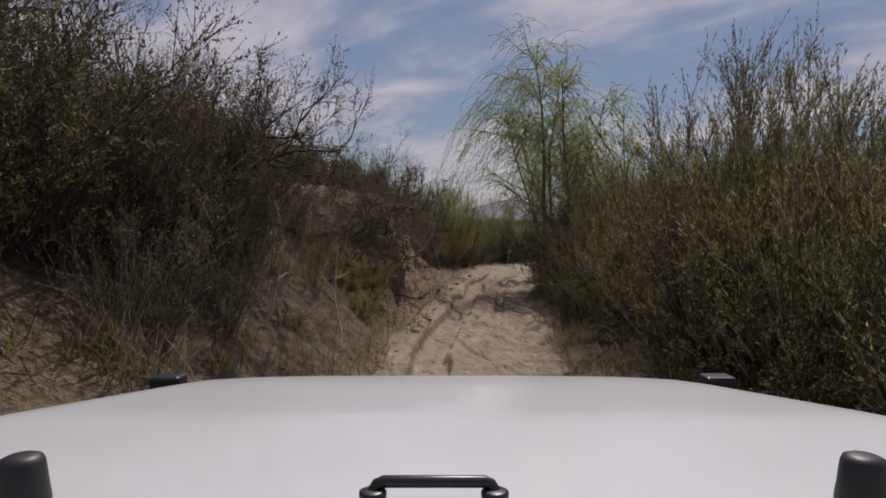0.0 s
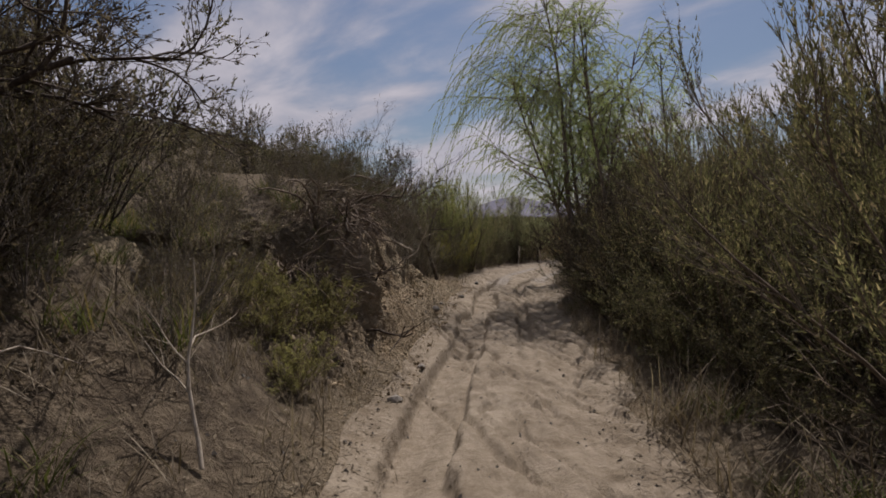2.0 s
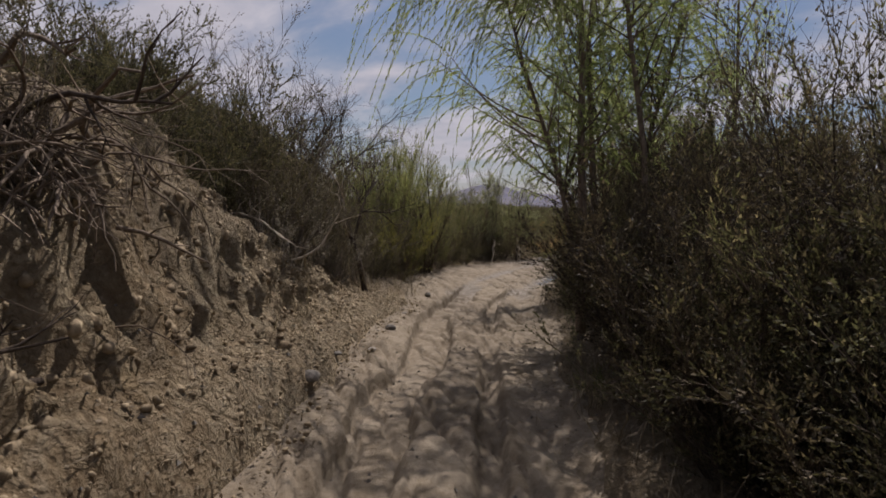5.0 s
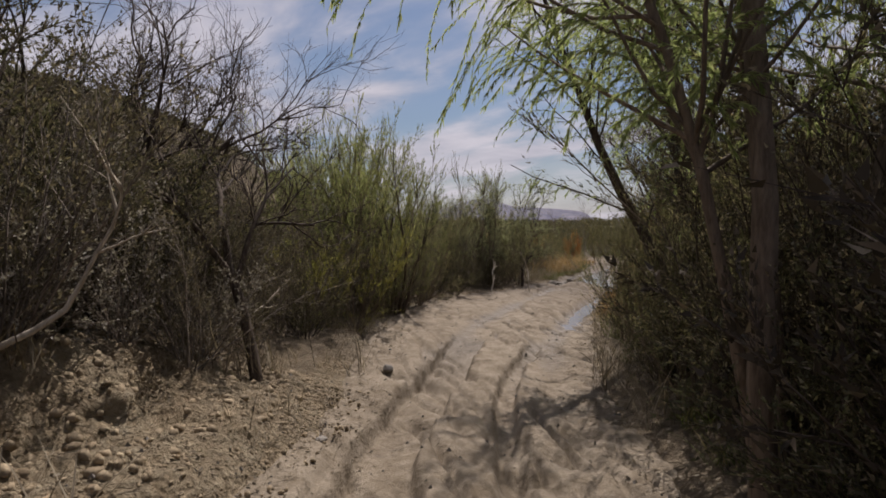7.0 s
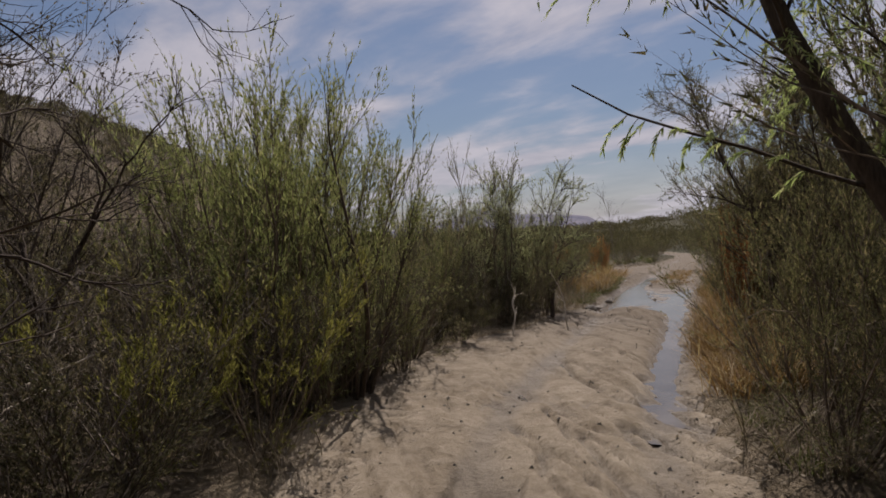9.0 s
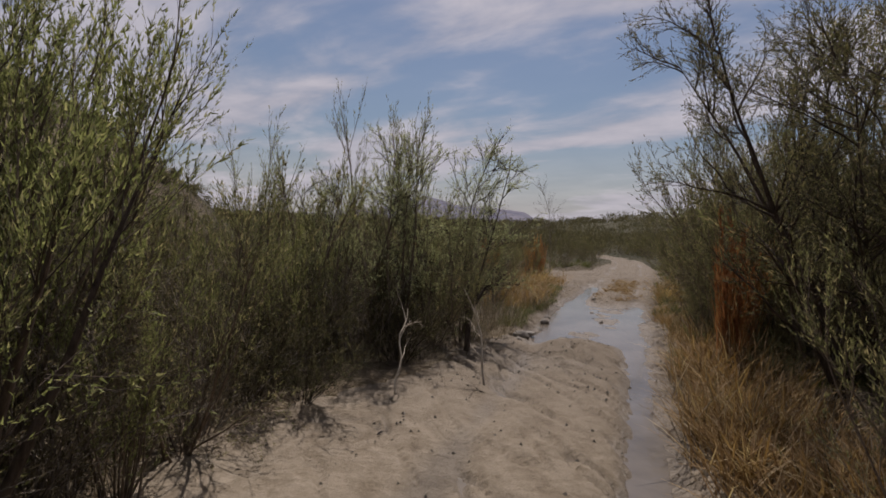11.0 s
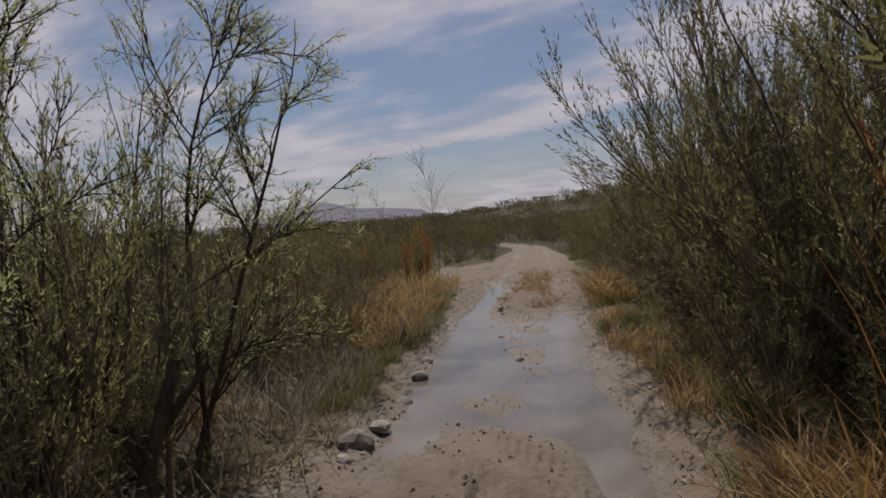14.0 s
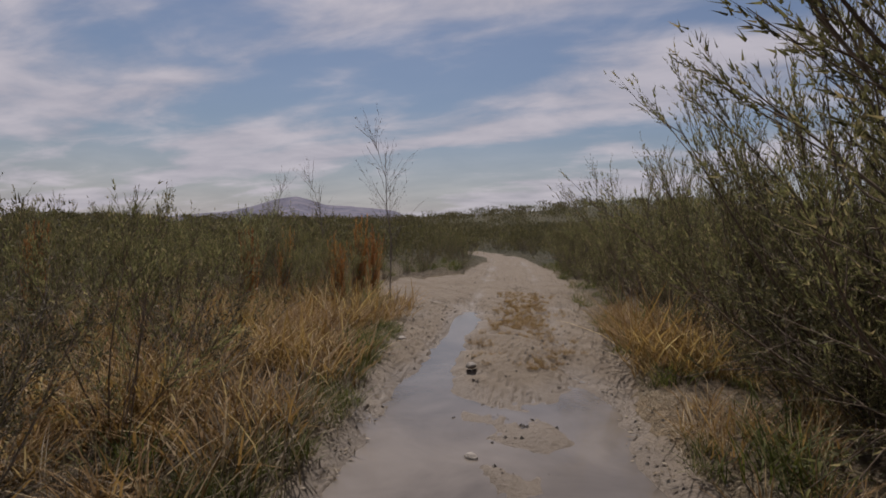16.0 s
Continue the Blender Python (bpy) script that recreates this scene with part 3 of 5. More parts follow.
    def meshes(self, wood_name, leaf_name, bark, green):
        wood = bpy.data.meshes.new(wood_name)
        wood.from_pydata(np.concatenate(self.wood).tolist(), [], self.wood_faces)
        wood.polygons.foreach_set("use_smooth", np.ones(len(wood.polygons), bool))
        wood.materials.append(bark)
        leaf = None
        if self.leaf:
            leaf = bpy.data.meshes.new(leaf_name)
            leaf.from_pydata(np.concatenate(self.leaf).reshape(-1, 3).tolist(), [], np.arange(3 * sum(map(len, self.leaf))).reshape(-1, 3).tolist())
            leaf.materials.append(green)
        return wood, leaf


def plant(name, grower, bark, green, label, category, group="", wood_name="branchwork", leaf_name="foliage"):
    wood, leaf = grower.meshes(wood_name, leaf_name, bark, green)
    top = tagged(new(name), label, category, group)
    for points, faces in grower.trunks:
        me = bpy.data.meshes.new("trunk")
        me.from_pydata(points.tolist(), [], faces)
        me.polygons.foreach_set("use_smooth", np.ones(len(me.polygons), bool))
        me.materials.append(bark)
        new("trunk", me).parent = top
    tagged(new(wood_name, wood), kind="stuff").parent = top
    if leaf:
        tagged(new(leaf_name, leaf), kind="stuff").parent = top
    return top


def shrub(seed, tall, stems=13, spread=0.55, twigs=9, shoots=3, leaves=3, leaf=(0.065, 0.011), low=0.04, arch=0.0):
    """Many slender stems from one foot, fanning out and carrying short leafy shoots."""
    g = Grower(seed)
    r = g.rng
    for _ in range(stems):
        turn, lean = r.uniform(0, 2 * math.pi), spread * r.uniform(0.1, 1.0)
        foot = np.array([math.cos(turn), math.sin(turn), 0]) * r.uniform(0.0, 0.16) * tall * 0.5 + (0, 0, -0.1)
        length = tall * r.uniform(0.62, 1.06)
        stem = g.run(foot, g.way(lean, turn), length, 6, 0.10, (arch * math.cos(turn), arch * math.sin(turn), 0.03 - arch * 0.6))
        g.limb(stem, 0.0048 * tall, 0.002)
        for _ in range(twigs):
            u = r.uniform(low, 0.97)
            p, w = g.along(stem, u)
            twig = g.run(p, g.aside(w, r.uniform(0.35, 0.8)), length * r.uniform(0.16, 0.34) * (1.15 - 0.6 * u), 1, 0.14, (0, 0, 0.16))
            g.limb(twig, 0.0042, 0.0014)
            for _ in range(shoots):
                q, v = g.along(twig, r.uniform(0.2, 1.0))
                shoot = g.run(q, g.aside(v, r.uniform(0.3, 0.8)), length * r.uniform(0.05, 0.11), 1, 0.1, (0, 0, 0.1))
                g.sprig(shoot[0], shoot[1], 0.0022)
                g.leaves(shoot, leaves, *leaf)
            g.leaves(twig, leaves * 2, *leaf)
        g.leaves(stem, leaves * 4, *leaf, first=0.6)
    return g


def plume_shrub(seed, tall, limbs=9, spread=0.7, branches=7, wands=7, leaves=10, leaf=(0.052, 0.0085), core=5, low=0.22, thick=0.0062, reach=(0.05, 0.13)):
    """Long limbs that lean apart, branches that sweep up from them, and upright wands lined with narrow leaves."""
    g = Grower(seed)
    r = g.rng
    for k in range(limbs):
        turn, lean = 2 * math.pi * (k + r.uniform(-0.4, 0.4)) / limbs, spread * (0.15 + 0.85 * r.rand())
        foot = np.array([math.cos(turn), math.sin(turn), 0]) * r.uniform(0.0, 0.07) * tall + (0, 0, -0.1)
        length = tall * r.uniform(0.68, 1.08)
        limb = g.run(foot, g.way(lean, turn), length, 7, 0.07, (0, 0, 0.05))
        g.limb(limb, thick * tall, 0.003, 4)
        for _ in range(branches):
            u = r.uniform(low, 0.97)
            p, w = g.along(limb, u)
            branch = g.run(p, g.aside(w, r.uniform(0.2, 0.6)), length * r.uniform(0.2, 0.42) * (1.2 - 0.7 * u), 4, 0.07, (0, 0, 0.12))
            g.limb(branch, 0.0016 * tall, 0.0016)
            for _ in range(wands):
                q, v = g.along(branch, r.uniform(0.15, 1.0))
                wand = g.run(q, g.aside(v, r.uniform(0.12, 0.5)), tall * r.uniform(*reach), 2, 0.06, (0, 0, 0.12))
                g.sprig(wand[0], wand[2], 0.0022)
                g.leaves(wand, leaves, *leaf, 0.6)
        for _ in range(wands):
            q, v = g.along(limb, r.uniform(0.7, 1.0))
            wand = g.run(q, g.aside(v, r.uniform(0.1, 0.4)), tall * r.uniform(*reach), 2, 0.06, (0, 0, 0.1))
            g.sprig(wand[0], wand[2], 0.0025)
            g.leaves(wand, leaves, *leaf, 0.6)
    for _ in range(core):
        stem = g.run((0, 0, -0.1), g.way(spread * r.uniform(0.2, 1.4), r.uniform(0, 6.28)), tall * r.uniform(0.3, 0.6), 5, 0.12, (0, 0, 0.03))
        g.limb(stem, 0.0035 * tall, 0.002)
        for _ in range(9):
            p, w = g.along(stem, r.uniform(0.1, 1.0))
            twig = g.run(p, g.aside(w, r.uniform(0.4, 1.1)), tall * r.uniform(0.08, 0.2), 2, 0.2, (0, 0, -0.02))
            g.limb(twig, 0.004, 0.0014)
            g.leaves(twig, 14, leaf[0] * 0.8, leaf[1], 1.2)
            for _ in range(3):
                q, v = g.along(twig, r.uniform(0.2, 1.0))
                end = q + g.aside(v, r.uniform(0.4, 1.0)) * tall * r.uniform(0.03, 0.08)
                g.sprig(q, end, 0.002)
                g.leaves(np.array([q, end]), 6, leaf[0] * 0.8, leaf[1], 1.2)
    return g


def bare_tree(seed, tall, forks=4, trunk=0.055, lean=(0.1, 0.0), leaves=0):
    """A short crooked trunk that forks again and again into fine bare twigs."""
    g = Grower(seed)
    r = g.rng

    def grow(start, way, length, radius, level):
        points = g.run(start, way, length, 4, 0.16, (0, 0, 0.03))
        g.limb(points, radius, radius * 0.62, 6 if level < 2 else 3, level == 0)
        if level >= forks:
            if leaves:
                g.leaves(points, leaves, 0.04, 0.01)
            return
        for _ in range(r.randint(2, 4) if level else 3):
            p, w = g.along(points, r.uniform(0.55, 1.0))
            grow(p, g.aside(w, r.uniform(0.25, 0.75)), length * r.uniform(0.55, 0.85), radius * 0.58, level + 1)
        for _ in range(2 if level else 0):
            p, w = g.along(points, r.uniform(0.2, 0.9))
            grow(p, g.aside(w, r.uniform(0.5, 1.0)), length * r.uniform(0.3, 0.5), radius * 0.35, max(level + 1, forks - 1))

    grow(np.array([0, 0, -0.1]), g.way(*lean), tall * 0.34, trunk, 0)
    return g


def weeping_willow(seed, tall, trunks, spread=0.5, hang=1.0, leaves=10, limbs=26, low=0.26, arms=()):
    """Slender trunks, ascending limbs, arms that reach far out, and long hanging twigs with narrow leaves."""
    g = Grower(seed)
    r = g.rng
    for high, turn, reach in arms:
        arm = g.run((0, 0, tall * high), g.way(0.6, turn), reach, 9, 0.13, (0, 0, -0.11))
        g.limb(arm, 0.009, 0.003, 5)
        for _ in range(40):
            q, v = g.along(arm, r.uniform(0.25, 1.0))
            long = min(r.uniform(0.35, 1.0) * hang * 2.3, max(q[2] - 2.2, 0.15))
            twig = g.run(q, g.aside(v, r.uniform(0.2, 0.9)), long, 7, 0.06, (0, 0, -0.32))
            g.limb(twig, 0.0032, 0.0012)
            g.leaves(twig, int(70 * long), 0.055, 0.0085, 0.8, 0.35, 0.05)
    for foot, lean, turn, share, radius in trunks:
        stem = g.run((*foot, -0.15), g.way(lean, turn), tall * share, 8, 0.05, (0, 0, 0.02))
        g.limb(stem, radius, 0.015, 7, True)
        for _ in range(limbs):
            u = r.uniform(low, 0.99)
            p, w = g.along(stem, u)
            limb = g.run(p, g.aside(w, r.uniform(0.4, 1.0) * spread * 1.6), tall * r.uniform(0.16, 0.30) * (1.2 - 0.6 * u), 5, 0.10, (0, 0, 0.06))
            g.limb(limb, 0.016, 0.005, 4)
            for _ in range(12):
                q, v = g.along(limb, r.uniform(0.1, 1.0))
                long = min(r.uniform(0.22, 1.05) ** 1.3 * hang, max(q[2] - 1.9, 0.2))
                twig = g.run(q, g.aside(v, r.uniform(0.3, 1.1)), long, 5, 0.12, (0, 0, -0.30))
                g.limb(twig, 0.0032, 0.0012)
                g.leaves(twig, int(leaves * 1.6 * (0.6 + long)), 0.058, 0.0085, 0.8, 0.35, 0.05)
    return g


def limb_tree(seed, tall, trunks, limbs=13, twigs=11, shoots=5, leaves=4, leaf=(0.05, 0.009), rise=0.05):
    """Stout dark stems that lean apart, long limbs that sweep out and up, and fine half-leafed twigs."""
    g = Grower(seed)
    r = g.rng
    for foot, lean, turn, share, radius in trunks:
        stem = g.run((*foot, -0.15), g.way(lean, turn), tall * share, 9, 0.07, (0, 0, 0.015))
        g.limb(stem, radius, 0.004, 7, True)
        for _ in range(6):
            end = g.run(g.along(stem, r.uniform(0.8, 1.0))[0], g.aside(stem[-1] - stem[-2], r.uniform(0.1, 0.5)) + (0, 0, 0.2), tall * r.uniform(0.06, 0.12), 3, 0.12)
            g.limb(end, 0.005, 0.0015)
            g.leaves(end, leaves * 4, *leaf)
        for _ in range(limbs):
            u = r.uniform(0.14, 0.98)
            p, w = g.along(stem, u)
            limb = g.run(p, g.aside(w, r.uniform(0.45, 1.0)), tall * r.uniform(0.18, 0.36) * (1.2 - 0.7 * u), 6, 0.13, (0, 0, rise))
            g.limb(limb, radius * 0.38 * (1.1 - 0.5 * u), 0.004, 5)
            for _ in range(twigs):
                q, v = g.along(limb, r.uniform(0.15, 1.0))
                twig = g.run(q, g.aside(v, r.uniform(0.3, 0.9)), tall * r.uniform(0.05, 0.12), 3, 0.15, (0, 0, 0.08))
                g.limb(twig, 0.0055, 0.0015)
                for _ in range(shoots):
                    a, b = g.along(twig, r.uniform(0.2, 1.0))
                    shoot = g.run(a, g.aside(b, r.uniform(0.3, 0.9)), tall * r.uniform(0.02, 0.045), 1, 0.1, (0, 0, 0.1))
                    g.sprig(shoot[0], shoot[1], 0.0025)
                    g.leaves(shoot, leaves, *leaf)
                g.leaves(twig, leaves, *leaf)
    return g


def tuft(seed, tall, blades, spread=0.5, width=0.010, bend=0.35, radius=0.22):
    """A clump of blades that arch over."""
    g = Grower(seed)
    r = g.rng
    rows = []
    for _ in range(blades):
        turn, lean = r.uniform(0, 2 * math.pi), r.uniform(0.02, spread)
        a = r.uniform(0, 2 * math.pi)
        foot = np.array([math.cos(a), math.sin(a), 0]) * radius * math.sqrt(r.rand()) + (0, 0, -0.04)
        length = tall * r.uniform(0.45, 1.1)
        points = g.run(foot, g.way(lean, turn), length, 3, 0.08, (bend * math.cos(turn) * r.rand(), bend * math.sin(turn) * r.rand(), -0.25 * bend * r.rand()))
        rows.append((points, g.way(1.5708, turn + 1.5708) * width * r.uniform(0.6, 1.3)))
    verts, faces = [], []
    for points, side in rows:
        b = len(verts)
        for i, share in enumerate((0.8, 1.0, 0.7)):
            verts += [points[i] - side * share * 0.5, points[i] + side * share * 0.5]
        verts.append(points[3])
        faces += [(b, b + 1, b + 3, b + 2), (b + 2, b + 3, b + 5, b + 4), (b + 4, b + 5, b + 6)]
    return [tuple(v) for v in verts], faces


def mesh_thing(name, verts, faces, material, label, category, group="", kind="", smooth=False):
    me = bpy.data.meshes.new(name)
    me.from_pydata(verts, [], faces)
    if smooth:
        me.polygons.foreach_set("use_smooth", np.ones(len(me.polygons), bool))
    me.materials.append(material)
    return tagged(new(name, me), label, category, group, kind)


def stand(x, y, turn=0.0, size=1.0, sink=0.0, tip=(0.0, 0.0)):
    """A pose on the ground, turned and scaled."""
    m = pose(x, y, float(ground_z(x, y)) - sink, tip[0], tip[1], turn)
    return m @ Matrix.Scale(size, 4)


def put_copy(first, used, m):
    """The first use moves the built plant itself; later ones copy it."""
    if first.name in used:
        ob = copy_thing(first, m)
        ob.matrix_basis = m
        return ob
    used.add(first.name)
    first.matrix_basis = m
    return first


USED = set()

OLIVE = [plant("willow_shrub", plume_shrub(100 + k, 3.1, limbs=10, spread=s, branches=9, wands=8, leaves=11, core=9), BARK_BROWN, LEAF_OLIVE,
               "tall olive-green willow shrub with many slender stems", "shrub", "shrubs beside the track") for k, s in enumerate((0.75, 0.95, 0.6, 0.85))]
OLIVE_FAR = [plant("willow_shrub", plume_shrub(110 + k, 3.0, limbs=8, spread=s, branches=8, wands=7, leaves=7, leaf=(0.075, 0.0145), core=5), BARK_BROWN, LEAF_OLIVE,
                   "tall olive-green willow shrub with many slender stems", "shrub", "shrubs beside the track") for k, s in enumerate((0.8, 0.6))]
DULL_FAR = [plant("dry_brush", shrub(150, 2.6, stems=12, spread=0.85, twigs=9, shoots=3, leaves=3, leaf=(0.08, 0.026)), BARK_GREY, LEAF_DULL,
                  "half-bare grey-brown bush with a tangle of dry twigs", "bush", "dry bushes on the bank")]
FRESH = [plant("green_shrub", plume_shrub(120 + k, 3.1, limbs=14, spread=s, branches=8, wands=8, leaves=11, leaf=(0.055, 0.010), core=4, low=0.12), BARK_BROWN, LEAF_GREEN,
               "fresh green upright shrub with narrow leaves", "shrub", "green shrubs beside the track") for k, s in enumerate((0.35, 0.5))]
DULL = [plant("dry_brush", shrub(140 + k, 2.6, stems=16, spread=0.85, twigs=12, shoots=5, leaves=5, leaf=(0.040, 0.013), low=0.05), BARK_GREY, LEAF_DULL,
              "half-bare grey-brown bush with a tangle of dry twigs", "bush", "dry bushes on the bank") for k in range(3)]
DARK = [plant("dark_bush", shrub(160 + k, 2.3, stems=16, spread=0.9, twigs=14, shoots=5, leaves=8, leaf=(0.036, 0.013), low=0.05), BARK_DARK, LEAF_DARK,
              "dense dark green bush with small leaves", "bush", "dark bushes on the bank") for k in range(3)]
THIN = [plant("thin_willow", plume_shrub(180 + k, 3.9, limbs=4, spread=0.36, branches=13, wands=8, leaves=10, low=0.3, leaf=(0.048, 0.0085), core=0, thick=0.008, reach=(0.04, 0.10)), BARK_BROWN, LEAF_SILVER,
              "thin young willow with sparse narrow leaves", "willow", "young willows") for k in range(2)]
SAPLING = plant("bare_sapling", shrub(190, 3.8, stems=1, spread=0.05, twigs=46, shoots=3, leaves=1, low=0.18, leaf=(0.05, 0.012)), BARK_GREY, LEAF_DULL,
                "slim upright sapling, nearly leafless", "sapling", "saplings in the marsh")
BARE = [plant("bare_tree", bare_tree(200 + k, 4.8, forks=6, trunk=0.06, lean=l), BARK_DARK, None, "leafless crooked tree with fine dark twigs", "tree", "bare trees on the bank")
        for k, l in enumerate(((0.2, 0.3), (0.3, 2.5)))]
DEAD_BRUSH = plant("dead_brush", shrub(290, 2.5, stems=22, spread=0.8, twigs=16, shoots=6, leaves=6, leaf=(0.04, 0.014), low=0.05), BARK_DARK, LEAF_DEEP,
                   "dense dead brush with dark brown withered leaves", "bush", "dead brush beside the track")
BIG_BRUSH = plant("twiggy_tree", bare_tree(230, 3.6, forks=6, trunk=0.05, lean=(0.35, 0.2), leaves=3), BARK_DARK, LEAF_DEEP,
                  "dark twiggy tree leaning out from the bank", "tree", "", "branchwork", "crown")
WILLOW = plant("weeping_willow", weeping_willow(240, 7.4, [((0, 0), 0.06, 2.9, 0.98, 0.075), ((0.35, 0.4), 0.05, 0.3, 0.95, 0.06), ((0.15, 0.25), 0.22, 3.5, 0.72, 0.04), ((0.4, 0.1), 0.2, 0.2, 0.82, 0.035)], 0.85, 1.15, 46, 30, 0.34,
                                                [(0.5, 3.4, 2.3), (0.6, 3.0, 2.4), (0.66, 3.7, 2.2), (0.72, 2.6, 1.8), (0.56, 4.2, 1.8)]),
               BARK_BROWN, LEAF_WILLOW, "pale green weeping willow with slender trunks and hanging twigs", "willow tree", "", "branchwork", "crown")
SLIM_WILLOW = plant("slim_willow", weeping_willow(245, 6.6, [((0, 0), 0.03, 0.6, 1.0, 0.055)], 0.8, 0.85, 26, 24, 0.42),
                    BARK_BROWN, LEAF_WILLOW, "slim willow with one straight trunk and a light crown", "willow tree", "", "branchwork", "crown")
WILLOW_LEANING = plant("leaning_willow", weeping_willow(250, 6.2, [((0, 0), 0.42, 2.9, 1.0, 0.10), ((0.3, 0.2), 0.30, 3.2, 1.0, 0.08), ((0.5, -0.2), 0.2, 2.2, 0.95, 0.06)], 0.7, 1.15, 32),
                       BARK_DARK, LEAF_WILLOW, "willow with dark leaning trunks and long green hanging twigs", "willow tree", "", "branchwork", "crown")
GREEN_WILLOW = plant("green_willow", plume_shrub(255, 4.3, limbs=7, spread=0.6, branches=11, wands=9, leaves=12, leaf=(0.06, 0.010), core=3, low=0.3, thick=0.012),
                     BARK_DARK, LEAF_GREEN, "tall green willow with dark leaning limbs and upright leafy wands", "willow tree", "", "branchwork", "crown")
YELLOW = plant("yellow_green_shrub", plume_shrub(275, 3.0, limbs=11, spread=0.8, branches=8, wands=7, leaves=11, leaf=(0.07, 0.014), core=4), BARK_BROWN, LEAF_YELLOW,
               "bright yellow-green shrub at the edge of the track", "shrub", "yellow-green shrubs")
TREE_BEND = plant("multi_stemmed_tree", limb_tree(260, 5.4, [((0, 0), 0.50, 2.9, 1.0, 0.06), ((0.25, 0.25), 0.30, 2.3, 1.0, 0.055), ((0.35, -0.2), 0.62, 3.6, 0.85, 0.045), ((0.5, 0.1), 0.15, 1.0, 1.0, 0.05)], 19, 13, 5, 8),
                  BARK_DARK, LEAF_OLIVE, "tall half-leafed tree with several dark leaning stems", "tree", "", "branchwork", "crown")
TREE_EDGE = plant("leaning_small_tree", limb_tree(265, 3.4, [((0, 0), 0.14, 0.8, 1.0, 0.024), ((-0.15, 0.1), 0.50, 2.7, 1.0, 0.024), ((0.1, 0.1), 0.12, 1.4, 1.0, 0.022), ((-0.1, -0.1), 0.35, 3.6, 0.9, 0.02)], 17, 10, 5, 5, (0.045, 0.008), 0.02),
                  BARK_DARK, LEAF_SILVER, "small half-leafed tree with dark limbs reaching over the water", "tree", "", "branchwork", "crown")
LOW_GREEN = plant("low_green_bush", shrub(280, 0.72, stems=26, spread=1.25, twigs=14, shoots=5, leaves=5, leaf=(0.026, 0.006)), BARK_BROWN, LEAF_LOW,
                  "low sprawling yellow-green bush on the bank", "bush", "low green bushes on the bank")
PALE = plant("seeding_bush", shrub(285, 1.5, stems=14, spread=0.7, twigs=11, shoots=5, leaves=4, leaf=(0.022, 0.016)), BARK_GREY, LEAF_PALE,
             "dry bush covered with pale grey seed heads", "bush", "seeding bushes on the bank")
BRUSH = [plant("dense_brush", shrub(270 + k, 4.2, stems=22, spread=0.7, twigs=18, shoots=6, leaves=3, leaf=(0.045, 0.015), low=0.06), BARK_DARK, LEAF_DULL,
               "tall dense dark brush with brown half-dead leaves", "bush", "dense brush on the bank") for k in range(2)]


def trimmed(x, y, size):
    """The size at which a shrub leaves the track's clearance free."""
    return size if y > 33.5 else min(size, max((abs(float(off_road(x, y))) - 0.7) / 2.0, 0.3))


def scatter(kinds, n, y0, y1, d0, d1, size0, size1, gap=0.8, seed=1):
    """Strews plants beside the track: y along it, d across it to the right."""
    r = np.random.RandomState(seed)
    placed = []
    tries = 0
    while len(placed) < n and tries < n * 30:
        tries += 1
        x, y = beside(r.uniform(d0, d1), r.uniform(y0, y1))
        if all((x - a) ** 2 + (y - b) ** 2 > gap * gap for a, b in placed):
            placed.append((x, y))
            kind = kinds[r.randint(len(kinds))]
            put_copy(kind, USED, stand(x, y, r.uniform(0, 360), trimmed(x, y, r.uniform(size0, size1)), 0.0, (r.uniform(-6, 6), r.uniform(-6, 6))))


def place(kind, x, y, size, turn=0.0, tip=(0.0, 0.0)):
    put_copy(kind, USED, stand(x, y, turn, size, 0.0, tip))


# trees that stand by themselves
place(WILLOW, 3.05, 16.9, 1.0)
place(SLIM_WILLOW, 3.7, 16.25, 1.0, 30)
place(GREEN_WILLOW, 0.95, 24.9, 0.74, 200)
place(YELLOW, 0.35, 23.2, 0.55, 0)
place(YELLOW, -0.2, 22.5, 0.5, 120)
place(SLIM_WILLOW, 6.0, 18.6, 0.85, 150)
place(OLIVE[2], 4.25, 8.1, 1.2, 120)
place(OLIVE[2], 4.9, 7.5, 1.15, 200)
place(OLIVE[1], 3.9, 4.9, 0.95, 75)
place(LOW_GREEN, -1.55, 9.2, 0.95, 60)
place(LOW_GREEN, -1.35, 10.0, 1.05, 0)
place(LOW_GREEN, -1.8, 9.5, 0.85, 100)
place(LOW_GREEN, -1.2, 8.8, 0.8, 200)
place(PALE, -0.8, 18.4, 0.95, 0)
place(PALE, -1.1, 17.7, 0.9, 120)
place(PALE, -0.6, 19.1, 0.7, 230)
place(PALE, -0.9, 16.4, 0.55, 310)
place(WILLOW_LEANING, 4.95, 21.3, 0.95)
place(BARE[0], -0.1, 19.3, 0.95, 40)
place(BARE[1], -1.3, 20.6, 1.0, 80)
place(BARE[0], -2.6, 20.8, 1.0, 200)
place(BARE[1], -0.9, 22.6, 0.75, 300)
place(BIG_BRUSH, -3.15, 6.9, 0.92, 0)
place(DULL[1], -2.5, 6.3, 0.55, 0)
place(DARK[0], -2.9, 7.3, 0.6, 90)
place(BIG_BRUSH, -5.5, 10.0, 0.68, 100)
place(BIG_BRUSH, -3.6, 6.0, 0.8, 200)
place(TREE_BEND, 7.85, 27.4, 0.8)
place(TREE_BEND, 7.5, 25.8, 0.68, 75)
place(TREE_BEND, 6.4, 20.6, 0.9, 320)
place(OLIVE[0], 5.0, 20.0, 1.25, 40)
place(OLIVE[1], 5.7, 21.6, 1.3, 140)
place(OLIVE[2], 4.6, 12.6, 0.9, 80)
